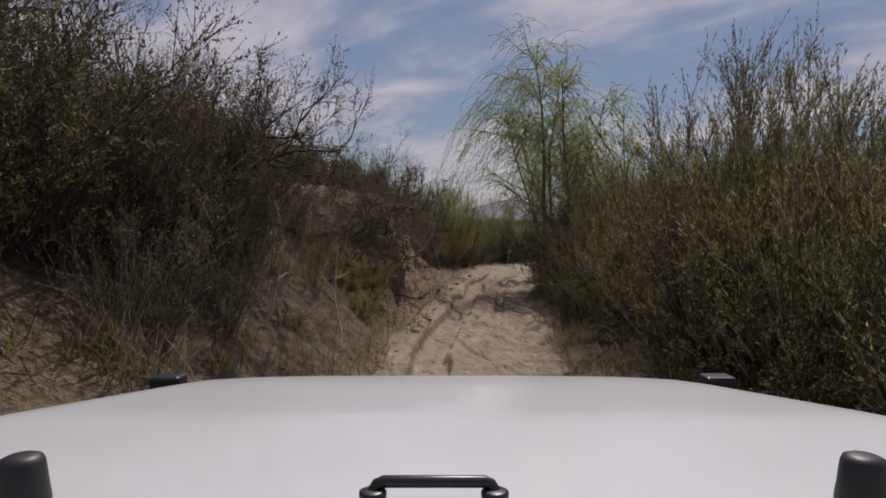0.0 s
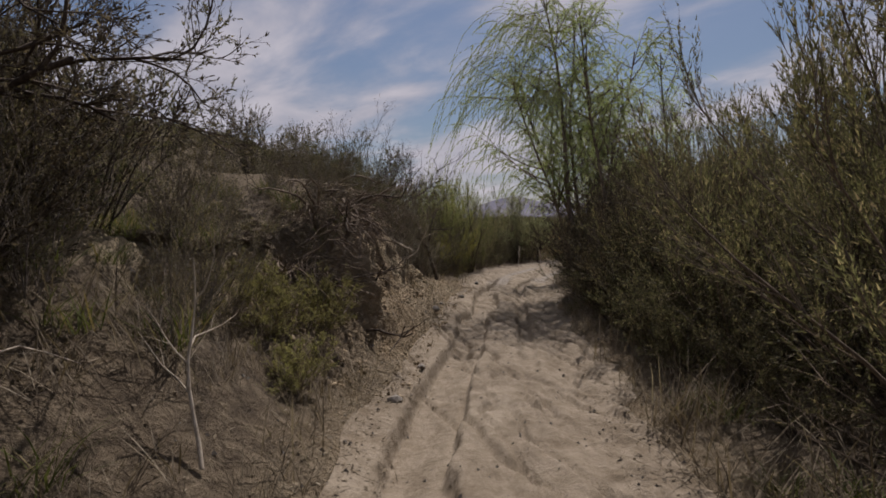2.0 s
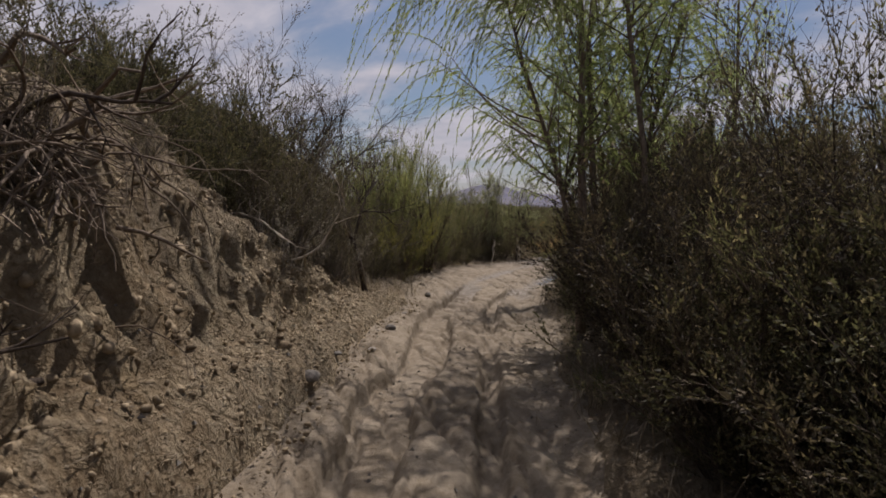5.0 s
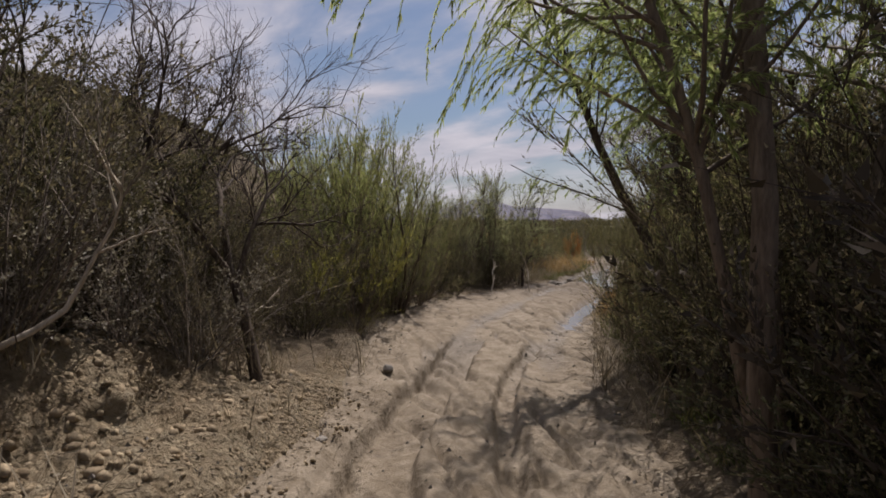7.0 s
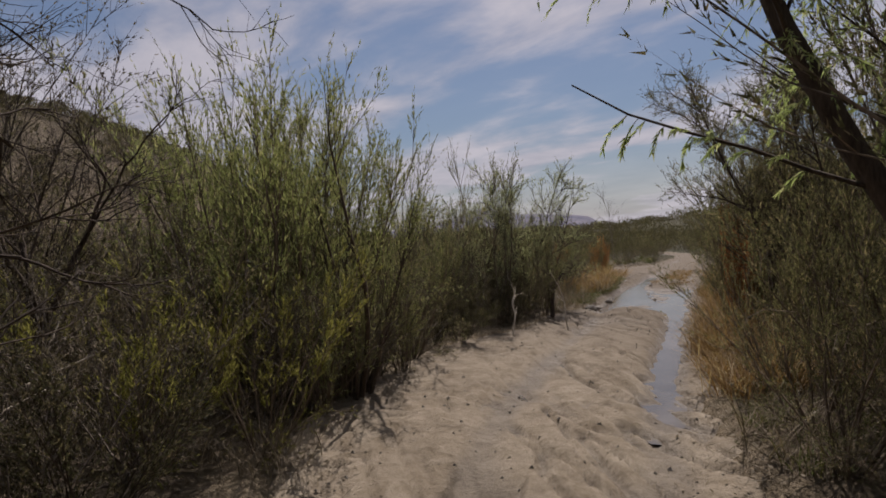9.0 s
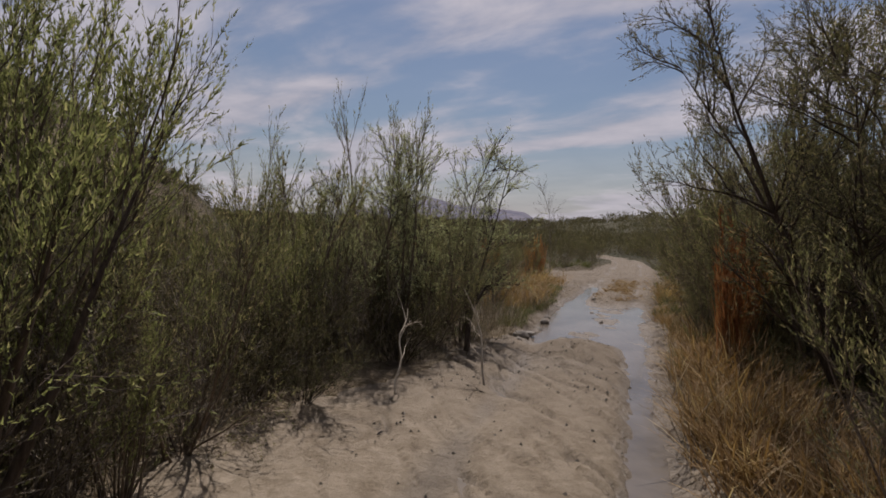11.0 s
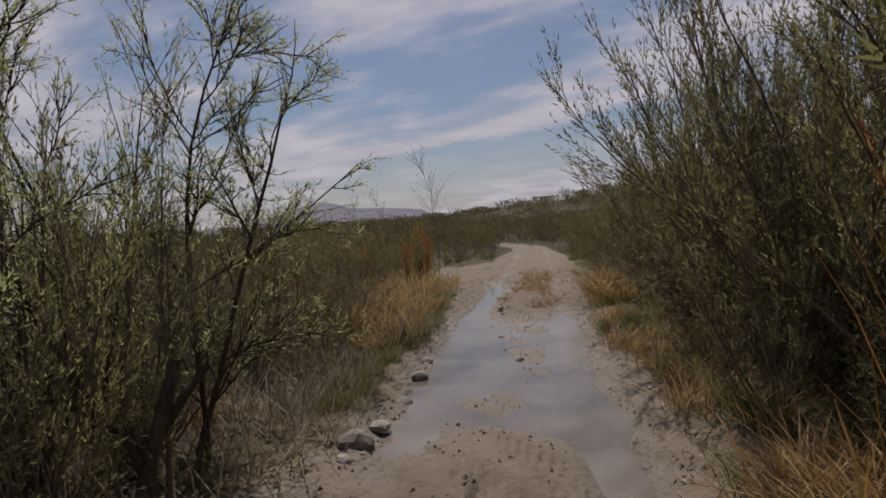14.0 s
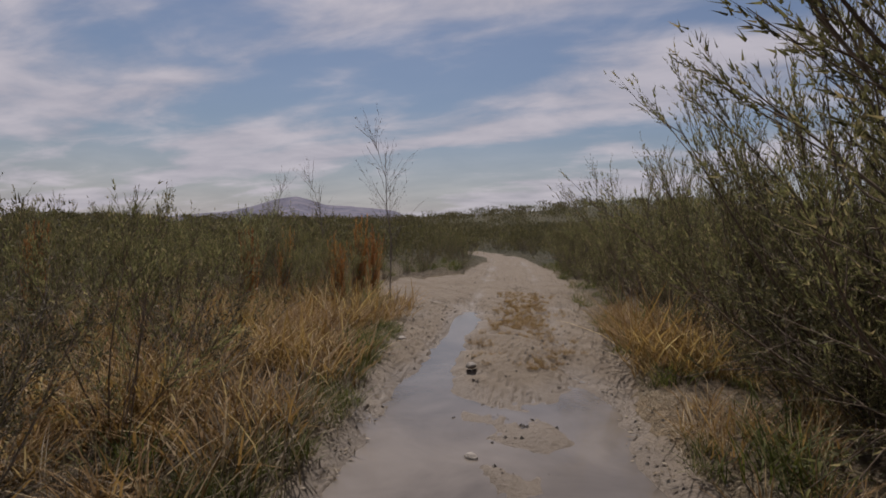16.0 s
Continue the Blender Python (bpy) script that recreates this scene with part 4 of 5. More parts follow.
place(BRUSH[0], 4.3, 13.9, 0.62, 170)
place(DARK[1], -1.6, 19.6, 0.8, 15)
place(DARK[2], -2.0, 20.4, 0.9, 110)
place(DULL[0], -1.0, 20.2, 0.7, 240)
place(DULL[0], -0.55, 18.9, 0.6, 20)
place(DULL[1], -0.9, 19.6, 0.65, 130)
place(DARK[0], -1.2, 18.9, 0.7, 260)
place(DULL[2], -0.4, 20.2, 0.55, 310)
for x, y, size, turn in [(-3.0, 4.4, 0.56, 10), (-3.6, 5.3, 0.62, 100), (-3.0, 6.3, 0.55, 190), (-4.1, 6.9, 0.66, 280), (-4.6, 4.4, 0.62, 40), (-3.5, 8.0, 0.58, 130), (-5.4, 6.0, 0.72, 220), (-3.1, 2.6, 0.55, 300)]:
    place(BRUSH[int(turn) // 10 % 2], x, y, size, turn)
for x, y, size, turn in [(3.95, 16.4, 0.62, 20), (4.3, 17.3, 0.72, 110), (3.8, 17.8, 0.62, 200), (4.5, 18.4, 0.75, 290), (5.2, 16.2, 0.8, 70), (3.3, 13.4, 0.48, 170), (3.5, 12.4, 0.5, 260), (3.15, 14.6, 0.48, 40), (3.9, 11.6, 0.55, 310), (4.3, 13.2, 0.6, 130)]:
    place(BRUSH[int(turn) // 10 % 2], x, y, size, turn)
for x, y, size, turn in [(2.75, 12.5, 0.72, 0), (2.8, 13.4, 0.8, 70), (3.1, 14.4, 0.85, 140), (2.9, 11.5, 0.66, 210), (3.6, 12.9, 0.72, 280), (3.8, 14.0, 0.78, 350), (3.35, 15.5, 0.85, 60), (4.0, 15.2, 0.8, 130), (3.8, 16.8, 0.8, 200), (4.4, 17.0, 0.95, 270), (3.4, 10.5, 0.72, 340), (3.9, 11.4, 0.85, 50),
                         (-2.7, 7.0, 0.75, 20), (-3.3, 7.9, 0.85, 110), (-2.5, 5.8, 0.6, 200), (-3.7, 9.1, 0.85, 290), (-3.1, 5.1, 0.65, 80), (-3.9, 6.6, 0.8, 160)]:
    place(DEAD_BRUSH, x, y, size, turn)
place(SAPLING, 10.1, 43.3, 1.12)
place(SAPLING, 8.8, 44.5, 0.8, 70)
place(SAPLING, 7.9, 44.8, 0.75, 160)
place(THIN[0], 7.2, 43.0, 0.5, 20)
# dark growth round the foot of the willow and along the right edge
for x, y, size, turn in [(3.3, 11.6, 0.95, 0), (3.1, 12.7, 1.0, 70), (2.85, 13.4, 0.75, 140), (3.5, 13.8, 1.15, 200), (3.8, 12.2, 1.2, 260), (3.3, 15.2, 0.95, 310), (3.6, 16.3, 1.1, 30), (4.3, 15.0, 1.25, 120)]:
    place(DARK[int(turn) % 3], x, y, trimmed(x, y, size), turn)
for x, y, size, turn in [(3.2, 9.3, 0.75, 0), (3.9, 10.4, 0.85, 90), (4.3, 8.6, 1.15, 180), (3.8, 7.2, 1.15, 250), (4.5, 7.9, 1.1, 20), (4.4, 6.3, 1.0, 160), (5.4, 8.6, 1.1, 290), (5.2, 7.2, 1.15, 60), (3.0, 6.3, 0.8, 310), (5.4, 6.0, 1.05, 45), (4.9, 11.6, 1.05, 135)]:
    place(OLIVE[int(turn) % 4], x, y, trimmed(x, y, size), turn)
scatter(DARK + BRUSH[:1], 20, 4.0, 13.0, 2.3, 3.3, 0.6, 0.8, 0.55, 36)
scatter(DARK, 6, 25.0, 30.5, 3.8, 5.6, 0.5, 0.8, 0.6, 37)
scatter(DARK, 16, 30.5, 35.0, 2.4, 3.6, 0.5, 0.8, 0.6, 38)
scatter(DARK + DULL, 24, 25.5, 31.5, -5.5, -2.6, 0.45, 0.7, 0.6, 39)
scatter(DARK, 16, 11.0, 20.0, 1.85, 2.5, 0.6, 0.85, 0.55, 27)
scatter(OLIVE, 16, 18.0, 25.0, 1.75, 2.4, 0.42, 0.62, 0.6, 16)
scatter(DARK, 3, 29.0, 31.0, 1.9, 2.3, 0.3, 0.4, 0.6, 32)
# right of the track, from the start to the water
scatter(OLIVE_FAR, 12, 2.5, 7.5, 4.0, 7.5, 0.8, 1.0, 0.95, 1)
scatter(OLIVE_FAR, 9, 8.0, 12.5, 4.0, 7.5, 0.75, 0.95, 0.95, 31)
for x, y, size, turn in [(2.55, 8.6, 0.5, 0), (2.5, 9.6, 0.55, 70), (2.5, 10.5, 0.6, 140), (2.6, 11.4, 0.62, 210), (2.7, 12.4, 0.68, 280), (2.85, 13.5, 0.7, 350), (2.4, 7.6, 0.45, 40)]:
    place(DARK[int(turn) % 3], x, y, size, turn)
scatter(OLIVE, 16, 3.0, 12.5, 2.3, 3.2, 0.55, 0.85, 0.7, 2)
scatter(DARK + OLIVE, 20, 11.0, 25.5, 2.3, 3.4, 0.6, 0.95, 0.75, 3)
scatter(OLIVE_FAR, 20, 12.0, 27.0, 3.8, 7.5, 1.0, 1.3, 1.0, 4)
# the bank on the left
scatter(DULL + DARK, 16, 2.0, 8.8, -5.0, -3.3, 0.8, 1.05, 0.8, 5)
scatter(DULL_FAR, 12, 2.5, 9.5, -8.0, -4.6, 1.0, 1.3, 0.9, 24)
scatter(DULL, 12, 3.5, 9.0, -3.6, -2.2, 0.4, 0.65, 0.5, 6)
scatter(OLIVE_FAR + DULL_FAR, 20, 9.0, 15.0, -8.0, -3.6, 0.22, 0.40, 0.8, 7)
scatter(DULL, 14, 7.5, 13.5, -3.6, -2.0, 0.25, 0.42, 0.45, 22)
scatter(DARK + DULL, 20, 15.0, 22.0, -5.5, -2.3, 0.55, 0.85, 0.7, 8)
scatter(DULL_FAR + OLIVE_FAR, 14, 20.5, 26.5, -6.5, -3.2, 0.6, 0.85, 0.85, 9)
scatter(FRESH, 8, 23.3, 25.6, -4.6, -3.1, 0.95, 1.2, 0.6, 15)
scatter(DULL + OLIVE[:2], 6, 23.0, 26.0, -3.4, -2.4, 0.6, 0.8, 0.6, 33)
scatter(FRESH, 5, 25.6, 29.0, -4.2, -2.5, 0.45, 0.6, 0.7, 28)
scatter(DULL, 14, 17.0, 25.0, -3.6, -2.5, 0.4, 0.7, 0.6, 17)
scatter(FRESH, 4, 22.8, 25.0, -2.9, -2.2, 0.35, 0.5, 0.5, 18)
for x, y, size, turn in [(-1.9, 14.9, 0.55, 0), (-2.6, 15.6, 0.8, 60), (-1.7, 16.3, 0.75, 120), (-2.7, 16.8, 1.0, 180), (-1.6, 17.4, 0.85, 240), (-2.5, 18.0, 1.05, 300), (-1.5, 18.5, 0.8, 30), (-3.4, 17.4, 1.1, 90)]:
    place(DARK[int(turn) % 3], x, y, size, turn)
for x, y, size, turn in [(-2.5, 17.4, 1.2, 10), (-1.9, 18.9, 1.05, 80), (-3.3, 16.4, 1.15, 150), (-2.9, 18.8, 1.25, 220), (-3.9, 17.8, 1.3, 290), (-2.4, 15.0, 0.8, 40), (-3.4, 14.2, 0.75, 130)]:
    place(DARK[int(turn) % 3], x, y, size, turn)
place(BARE[0], -3.2, 21.6, 1.05, 300)
scatter(DARK + BRUSH, 12, 18.0, 22.5, -8.0, -4.6, 0.75, 1.0, 0.8, 43)
# left of the bend
scatter(DARK + DULL + OLIVE[:1], 22, 26.5, 33.5, -4.2, -1.9, 0.4, 0.6, 0.6, 19)
scatter(OLIVE_FAR, 34, 34.5, 47.0, -11.0, -3.2, 0.32, 0.52, 0.9, 20)
scatter(DARK + DULL, 18, 29.5, 34.0, -5.5, -2.7, 0.4, 0.62, 0.6, 54)
scatter(OLIVE_FAR + DULL_FAR + DARK[:1], 22, 28.0, 34.0, -7.5, -2.3, 0.55, 0.85, 0.8, 10)
place(THIN[0], 3.45, 30.2, 0.98, 195)
place(THIN[1], 4.4, 30.8, 0.58, 310)
place(THIN[0], 2.6, 29.9, 0.7, 230)
place(THIN[1], 1.4, 30.4, 0.72, 330)
place(THIN[1], 3.9, 30.9, 0.7, 100)
place(TREE_EDGE, 4.5, 31.3, 1.0, 0)
place(TREE_EDGE, 2.75, 30.5, 0.75, 150)
scatter(OLIVE_FAR + DULL_FAR, 30, 33.5, 42.0, -7.0, -2.3, 0.30, 0.48, 0.7, 29)
scatter(OLIVE_FAR, 18, 34.0, 50.0, -14.0, -5.0, 0.4, 0.7, 1.3, 11)
# right of the bend
scatter(OLIVE_FAR, 20, 36.0, 52.0, 1.9, 2.9, 0.38, 0.6, 0.8, 21)
scatter(OLIVE, 16, 29.5, 37.0, 2.6, 4.0, 0.62, 0.88, 0.85, 12)
scatter(OLIVE_FAR, 14, 27.5, 37.0, 4.2, 8.0, 1.1, 1.4, 1.1, 25)
scatter(OLIVE, 10, 30.0, 36.0, 1.8, 2.6, 0.3, 0.5, 0.6, 26)
for x, y, size, turn in [(9.5, 31.5, 0.95, 0), (10.0, 32.3, 0.85, 90), (10.6, 33.0, 1.0, 180), (11.5, 34.0, 0.9, 270), (11.7, 35.0, 0.8, 30), (12.2, 35.8, 0.72, 120), (12.8, 37.0, 0.75, 190), (13.4, 37.9, 0.85, 50), (14.3, 39.5, 0.85, 140), (15.3, 41.4, 0.9, 230), (10.3, 31.9, 1.25, 60), (11.6, 33.3, 1.35, 150), (12.3, 34.6, 1.2, 240),
                         (9.3, 30.3, 1.1, 280), (8.9, 29.2, 1.0, 310), (8.7, 25.9, 1.35, 70), (9.6, 28.0, 1.4, 160), (8.4, 28.2, 1.05, 200), (9.2, 26.9, 1.4, 20),
                         (9.9, 30.5, 1.35, 100), (10.7, 31.5, 1.4, 210), (11.1, 32.5, 1.35, 330), (10.3, 32.9, 0.8, 250), (9.1, 30.7, 0.85, 20)]:
    place(OLIVE[int(turn) // 10 % 4], x, y, size, turn)
place(TREE_BEND, 9.6, 29.8, 0.85, 140)
scatter(OLIVE_FAR, 22, 37.5, 54.0, 2.6, 7.0, 0.5, 0.75, 1.2, 13)
scatter(OLIVE_FAR + DULL_FAR, 26, 44.0, 74.0, 1.7, 3.4, 0.25, 0.5, 0.9, 34)
scatter(OLIVE_FAR + DULL_FAR, 26, 47.0, 74.0, -3.6, -1.8, 0.25, 0.5, 0.9, 35)


# ---- undergrowth ----


def strewn(name, kinds, spots, material, label, category):
    """One object of very many small plants: kinds are (points, faces) of tufts, spots are x, y, turn, size, kind."""
    verts, faces, total = [], [], 0
    for x, y, turn, size, kind in spots:
        v, f = kinds[kind]
        c, s = math.cos(turn) * size, math.sin(turn) * size
        p = np.array(v)
        z = float(ground_z(x, y)) if abs(float(off_road(x, y))) > 1.15 else 0.0
        verts.append(np.stack([x + p[:, 0] * c - p[:, 1] * s, y + p[:, 0] * s + p[:, 1] * c, z + p[:, 2] * size], -1))
        faces += [tuple(i + total for i in one) for one in f]
        total += len(p)
    return mesh_thing(name, np.concatenate(verts).tolist(), faces, material, label, category, kind="stuff")


def spots_beside(n, y0, y1, d0, d1, size0, size1, kinds, seed):
    r = np.random.RandomState(seed)
    out = []
    for _ in range(n):
        y = r.uniform(y0, y1)
        edge = float(half_width(np.array(y), 1 if d0 >= 0 else -1))
        x, y2 = beside((edge + r.uniform(abs(d0), abs(d1))) * (1 if d0 >= 0 else -1), y)
        out.append((x, y2, r.uniform(0, 6.28), r.uniform(size0, size1), r.randint(kinds)))
    return out


def hump_spots(n, seed):
    """Short grass on the hump between the wheel tracks."""
    r = np.random.RandomState(seed)
    out = []
    for _ in range(n):
        x, y = beside(r.normal(0.25, 0.26), r.uniform(36.6, 43.0))
        out.append((x, y, r.uniform(0, 6.28), r.uniform(0.10, 0.24), r.randint(4)))
    return out


STALKS = [tuft(300 + k, 0.55, 46, 1.0, 0.007, 0.35, 0.30) for k in range(4)]
BLADES = [tuft(310 + k, 0.55, 60, 0.7, 0.012, 0.6, 0.24) for k in range(4)]
strewn("dead_stalks", STALKS, spots_beside(70, 2, 12, -0.2, -3.0, 0.5, 0.9, 4, 47) + spots_beside(150, 29, 36, -0.1, -5.0, 0.6, 1.3, 4, 52) + spots_beside(90, 2, 8, -0.1, -4.5, 0.6, 1.3, 4, 41) + spots_beside(60, 8, 14.5, -0.6, -4.5, 0.4, 0.8, 4, 56) + spots_beside(160, 14.5, 30, -0.1, -4.5, 0.6, 1.3, 4, 41) + spots_beside(260, 2, 29, 0.15, 3.0, 0.6, 1.3, 4, 42), GRASS_GREY, "tangle of grey-brown dead stalks under the bushes", "dead grass")
strewn("green_undergrowth", BLADES, spots_beside(90, 2, 12, -0.9, -4.0, 0.5, 0.9, 4, 43) + spots_beside(150, 2, 30, 0.2, 2.5, 0.5, 0.9, 4, 44)
       + spots_beside(260, 30, 52, -0.25, -9.0, 0.6, 1.1, 4, 45) + spots_beside(240, 29, 52, 0.05, 3.5, 0.4, 0.9, 4, 46) + spots_beside(150, 31.5, 38.5, -0.02, -0.45, 0.25, 0.5, 4, 58), GRASS_GREEN, "low green grass and weeds beside the track", "grass")
strewn("dry_grass", BLADES, spots_beside(200, 24.5, 30.5, 0.15, 1.3, 0.6, 1.2, 4, 48) + spots_beside(190, 33.5, 44, -0.35, -2.6, 0.6, 1.3, 4, 49) + spots_beside(160, 31.0, 41.0, -1.2, -5.0, 0.7, 1.3, 4, 57)
       + spots_beside(110, 31.0, 40.0, 0.1, 1.4, 0.45, 1.0, 4, 50) + spots_beside(70, 30, 48, -2.5, -9.0, 0.6, 1.2, 4, 51) + hump_spots(380, 53), GRASS_TAN, "dry tan grass in dense arching clumps", "grass")


def build_litter():
    """Fallen leaves, bark and snapped twigs along both edges of the track."""
    r = np.random.RandomState(83)
    n = 15000
    y = r.uniform(2.0, 44.0, n)
    side = np.where(r.rand(n) < 0.55, -1, 1)
    half = np.where(side < 0, half_width(y, -1), half_width(y, 1))
    d = side * (half + np.where(np.arange(n) % 3 > 0, r.normal(-0.02, 0.20, n), r.uniform(0.0, 2.0, n)))
    slope = np.interp(y, _fine_y, _slope)
    k = np.sqrt(1 + slope**2)
    x, y2 = road_x(y) + d / k, y - d * slope / k
    track = road_z(d, y)
    z = np.where(half - abs(d) > 0.05, track, np.maximum(ground_z(x, y2), track))
    a = r.uniform(0, 6.28, n)
    twig = r.rand(n) < 0.3
    l = np.where(twig, r.uniform(0.05, 0.22, n), r.uniform(0.02, 0.055, n))[:, None]
    w = np.where(twig, 0.0035, r.uniform(0.005, 0.013, n))[:, None]
    u = np.stack([np.cos(a), np.sin(a), r.normal(0, 0.25, n)], -1) * l * 0.5
    v = np.stack([-np.sin(a), np.cos(a), r.normal(0, 0.3, n)], -1) * w
    p = np.stack([x, y2, z + 0.008 + r.uniform(0, 0.012, n)], -1)
    verts = np.stack([p - v, p + u, p + v, p - u], 1).reshape(-1, 3)
    faces = (np.array([[0, 1, 2], [0, 2, 3]])[None] + 4 * np.arange(n)[:, None, None]).reshape(-1, 3)
    mesh_thing("leaf_litter", verts.tolist(), faces.tolist(), GRASS_GREY, "fallen leaves and snapped twigs along the track's edges", "litter", kind="stuff")


build_litter()


def reed_clump(x, y, size, material, label, seed, blades=90, tall=1.7):
    """Upright stalks in one sheaf, their upper halves feathered with dead leaves and seed."""
    top = tagged(new("reed_clump"), label, "reeds", "reed clumps by the water")
    v, f = tuft(seed, tall, blades, 0.10, 0.009, 0.06, 0.12)
    mesh_thing("sheaf", v, f, material, "", "", kind="stuff").parent = top
    g = Grower(seed + 50)
    for _ in range(22):
        turn = g.rng.uniform(0, 6.28)
        foot = (0.10 * math.cos(turn) * g.rng.rand(), 0.10 * math.sin(turn) * g.rng.rand(), 0.0)
        stalk = g.run(foot, g.way(g.rng.uniform(0.0, 0.10), turn), tall * g.rng.uniform(0.6, 1.12), 5, 0.03)
        g.limb(stalk, 0.004, 0.002)
        g.leaves(stalk, 70, 0.10, 0.011, 0.55, first=0.3)
    wood, leaf = g.meshes("culm", "plume", material, material)
    for name, me in (("culm", wood), ("plume", leaf)):
        tagged(new(name, me), kind="stuff").parent = top
    top.matrix_basis = stand(x, y, seed * 37.0, size)
    return top


for n, (x, y, size) in enumerate([(7.35, 28.6, 1.12), (7.85, 29.0, 1.0), (9.2, 42.0, 0.9), (9.7, 42.9, 0.8), (8.6, 41.0, 0.7), (7.9, 42.8, 0.75), (7.2, 41.5, 0.7), (4.6, 40.0, 0.7)]):
    reed_clump(x, y, size, GRASS_RUST, "upright clump of rust-brown dead reeds", 400 + n)


def grass_clump(x, y, size, seed):
    v, f = tuft(seed, 1.0, 190, 0.75, 0.013, 0.7, 0.34)
    ob = mesh_thing("grass_clump", v, f, GRASS_TAN, "large arching clump of orange-tan dry grass", "grass", "grass clumps by the track")
    ob.matrix_basis = stand(x, y, seed * 31.0, size)


for n, (x, y, size) in enumerate([(11.1, 36.2, 1.15), (11.5, 36.9, 1.0), (11.0, 35.6, 0.8), (6.6, 27.3, 0.9), (6.9, 28.0, 1.0), (6.3, 26.7, 0.7), (7.3, 28.8, 0.9), (7.9, 38.4, 0.9), (8.4, 39.5, 1.0), (7.3, 37.3, 0.9), (8.1, 40.3, 0.9), (6.9, 38.6, 0.8), (9.0, 41.0, 0.9), (6.3, 36.0, 0.8)]):
    grass_clump(x, y, size, 600 + n)


def build_far_scrub():
    """Low scrub over the plain, the hill and the far rise, too far off to tell plants apart."""
    r = np.random.RandomState(77)
    tris = []
    spots = []
    while len(spots) < 3300:
        a = len(spots)
        if a < 1020:
            x, y = r.uniform(-25, 60), r.uniform(44, 105)
        elif a < 1860:
            x, y = r.uniform(-48, -3), r.uniform(26, 58)
        else:
            x, y = r.uniform(-120, 230), r.uniform(95, 260)
        d = float(off_road(x, y))
        if -3.5 < d < 2.8 and y < 60 or -2.2 < d < 2.2:
            continue
        spots.append((x, y))
    for x, y in spots:
        far = math.hypot(x - 6, y - 30)
        hill = math.hypot((x + 27) / 24, (y - 52) / 20) < 1
        tall = r.uniform(0.7, 1.5) * (0.42 if hill else 1.25) * (1.0 if far < 90 else 1.25)
        n = 300 if far < 60 else 150
        leaf = (0.06 + 0.0019 * far) * (0.6 if hill else 1.0)
        wide = tall * r.uniform(0.9, 1.5) * (1.0 if far < 90 else 1.6)
        p = r.normal(0, 0.42, (n, 3)) * (wide, wide, 0) + np.stack([0 * r.rand(n), 0 * r.rand(n), tall * r.rand(n) ** 0.8], -1)
        p[:, :2] *= (1.1 - 0.5 * (p[:, 2:3] / tall) ** 2)
        p += (x, y, float(ground_z(x, y)) - 0.05)
        v = r.normal(0, 0.6, (n, 3)) + (0, 0, 0.9)
        s = np.cross(v, r.normal(0, 1, (n, 3)))
        s /= np.linalg.norm(s, axis=1)[:, None] + 1e-9
        tris.append(np.stack([p - s * leaf * 0.3, p + s * leaf * 0.3, p + v * leaf], 1))
    verts = np.concatenate(tris).reshape(-1, 3)
    mesh_thing("far_scrub", verts.tolist(), np.arange(len(verts)).reshape(-1, 3).tolist(), LEAF_FAR, "low olive scrub over the plain and the hill", "scrub", kind="stuff")


LEAF_FAR = leaf_material("far_scrub_leaves", (0.075, 0.072, 0.036), (0.165, 0.155, 0.078), (0.24, 0.20, 0.12), 0.35)
build_far_scrub()

# ---- the white off-road vehicle at the start ----


def part(name, verts, faces, material, parent, label="", smooth=True, bevel=0.0):
    """One mesh as a part under a thing or under a part."""
    bm = bmesh.new()
    points = [bm.verts.new(v) for v in verts]
    for f in faces:
        bm.faces.new([points[i] for i in f])
    if bevel:
        bmesh.ops.bevel(bm, geom=list(bm.edges), offset=bevel, segments=2, affect="EDGES", profile=0.5)
    bmesh.ops.recalc_face_normals(bm, faces=list(bm.faces))
    me = bpy.data.meshes.new(name)
    bm.to_mesh(me)
    bm.free()
    me.polygons.foreach_set("use_smooth", np.full(len(me.polygons), smooth))
    me.materials.append(material)
    ob = new(name, me)
    ob.parent = parent
    return tagged(ob, label) if label else ob


def box(x0, x1, y0, y1, z0, z1):
    v = [(x, y, z) for z in (z0, z1) for y in (y0, y1) for x in (x0, x1)]
    return v, [(0, 1, 3, 2), (4, 6, 7, 5), (0, 4, 5, 1), (2, 3, 7, 6), (0, 2, 6, 4), (1, 5, 7, 3)]


def lathe(profile, n=28, axis="z", at=(0, 0, 0)):
    """A turned body from (radius, height) rows, closed at both ends."""
    verts, faces = [], []
    for r, h in profile:
        for k in range(n):
            a = 2 * math.pi * k / n
            p = (r * math.cos(a), r * math.sin(a), h) if axis == "z" else (h, r * math.cos(a), r * math.sin(a))
            verts.append(tuple(p[i] + at[i] for i in range(3)))
    for j in range(len(profile) - 1):
        for k in range(n):
            faces.append((j * n + k, j * n + (k + 1) % n, (j + 1) * n + (k + 1) % n, (j + 1) * n + k))
    faces += [tuple(range(n))[::-1], tuple(range((len(profile) - 1) * n, len(profile) * n))]
    return verts, faces


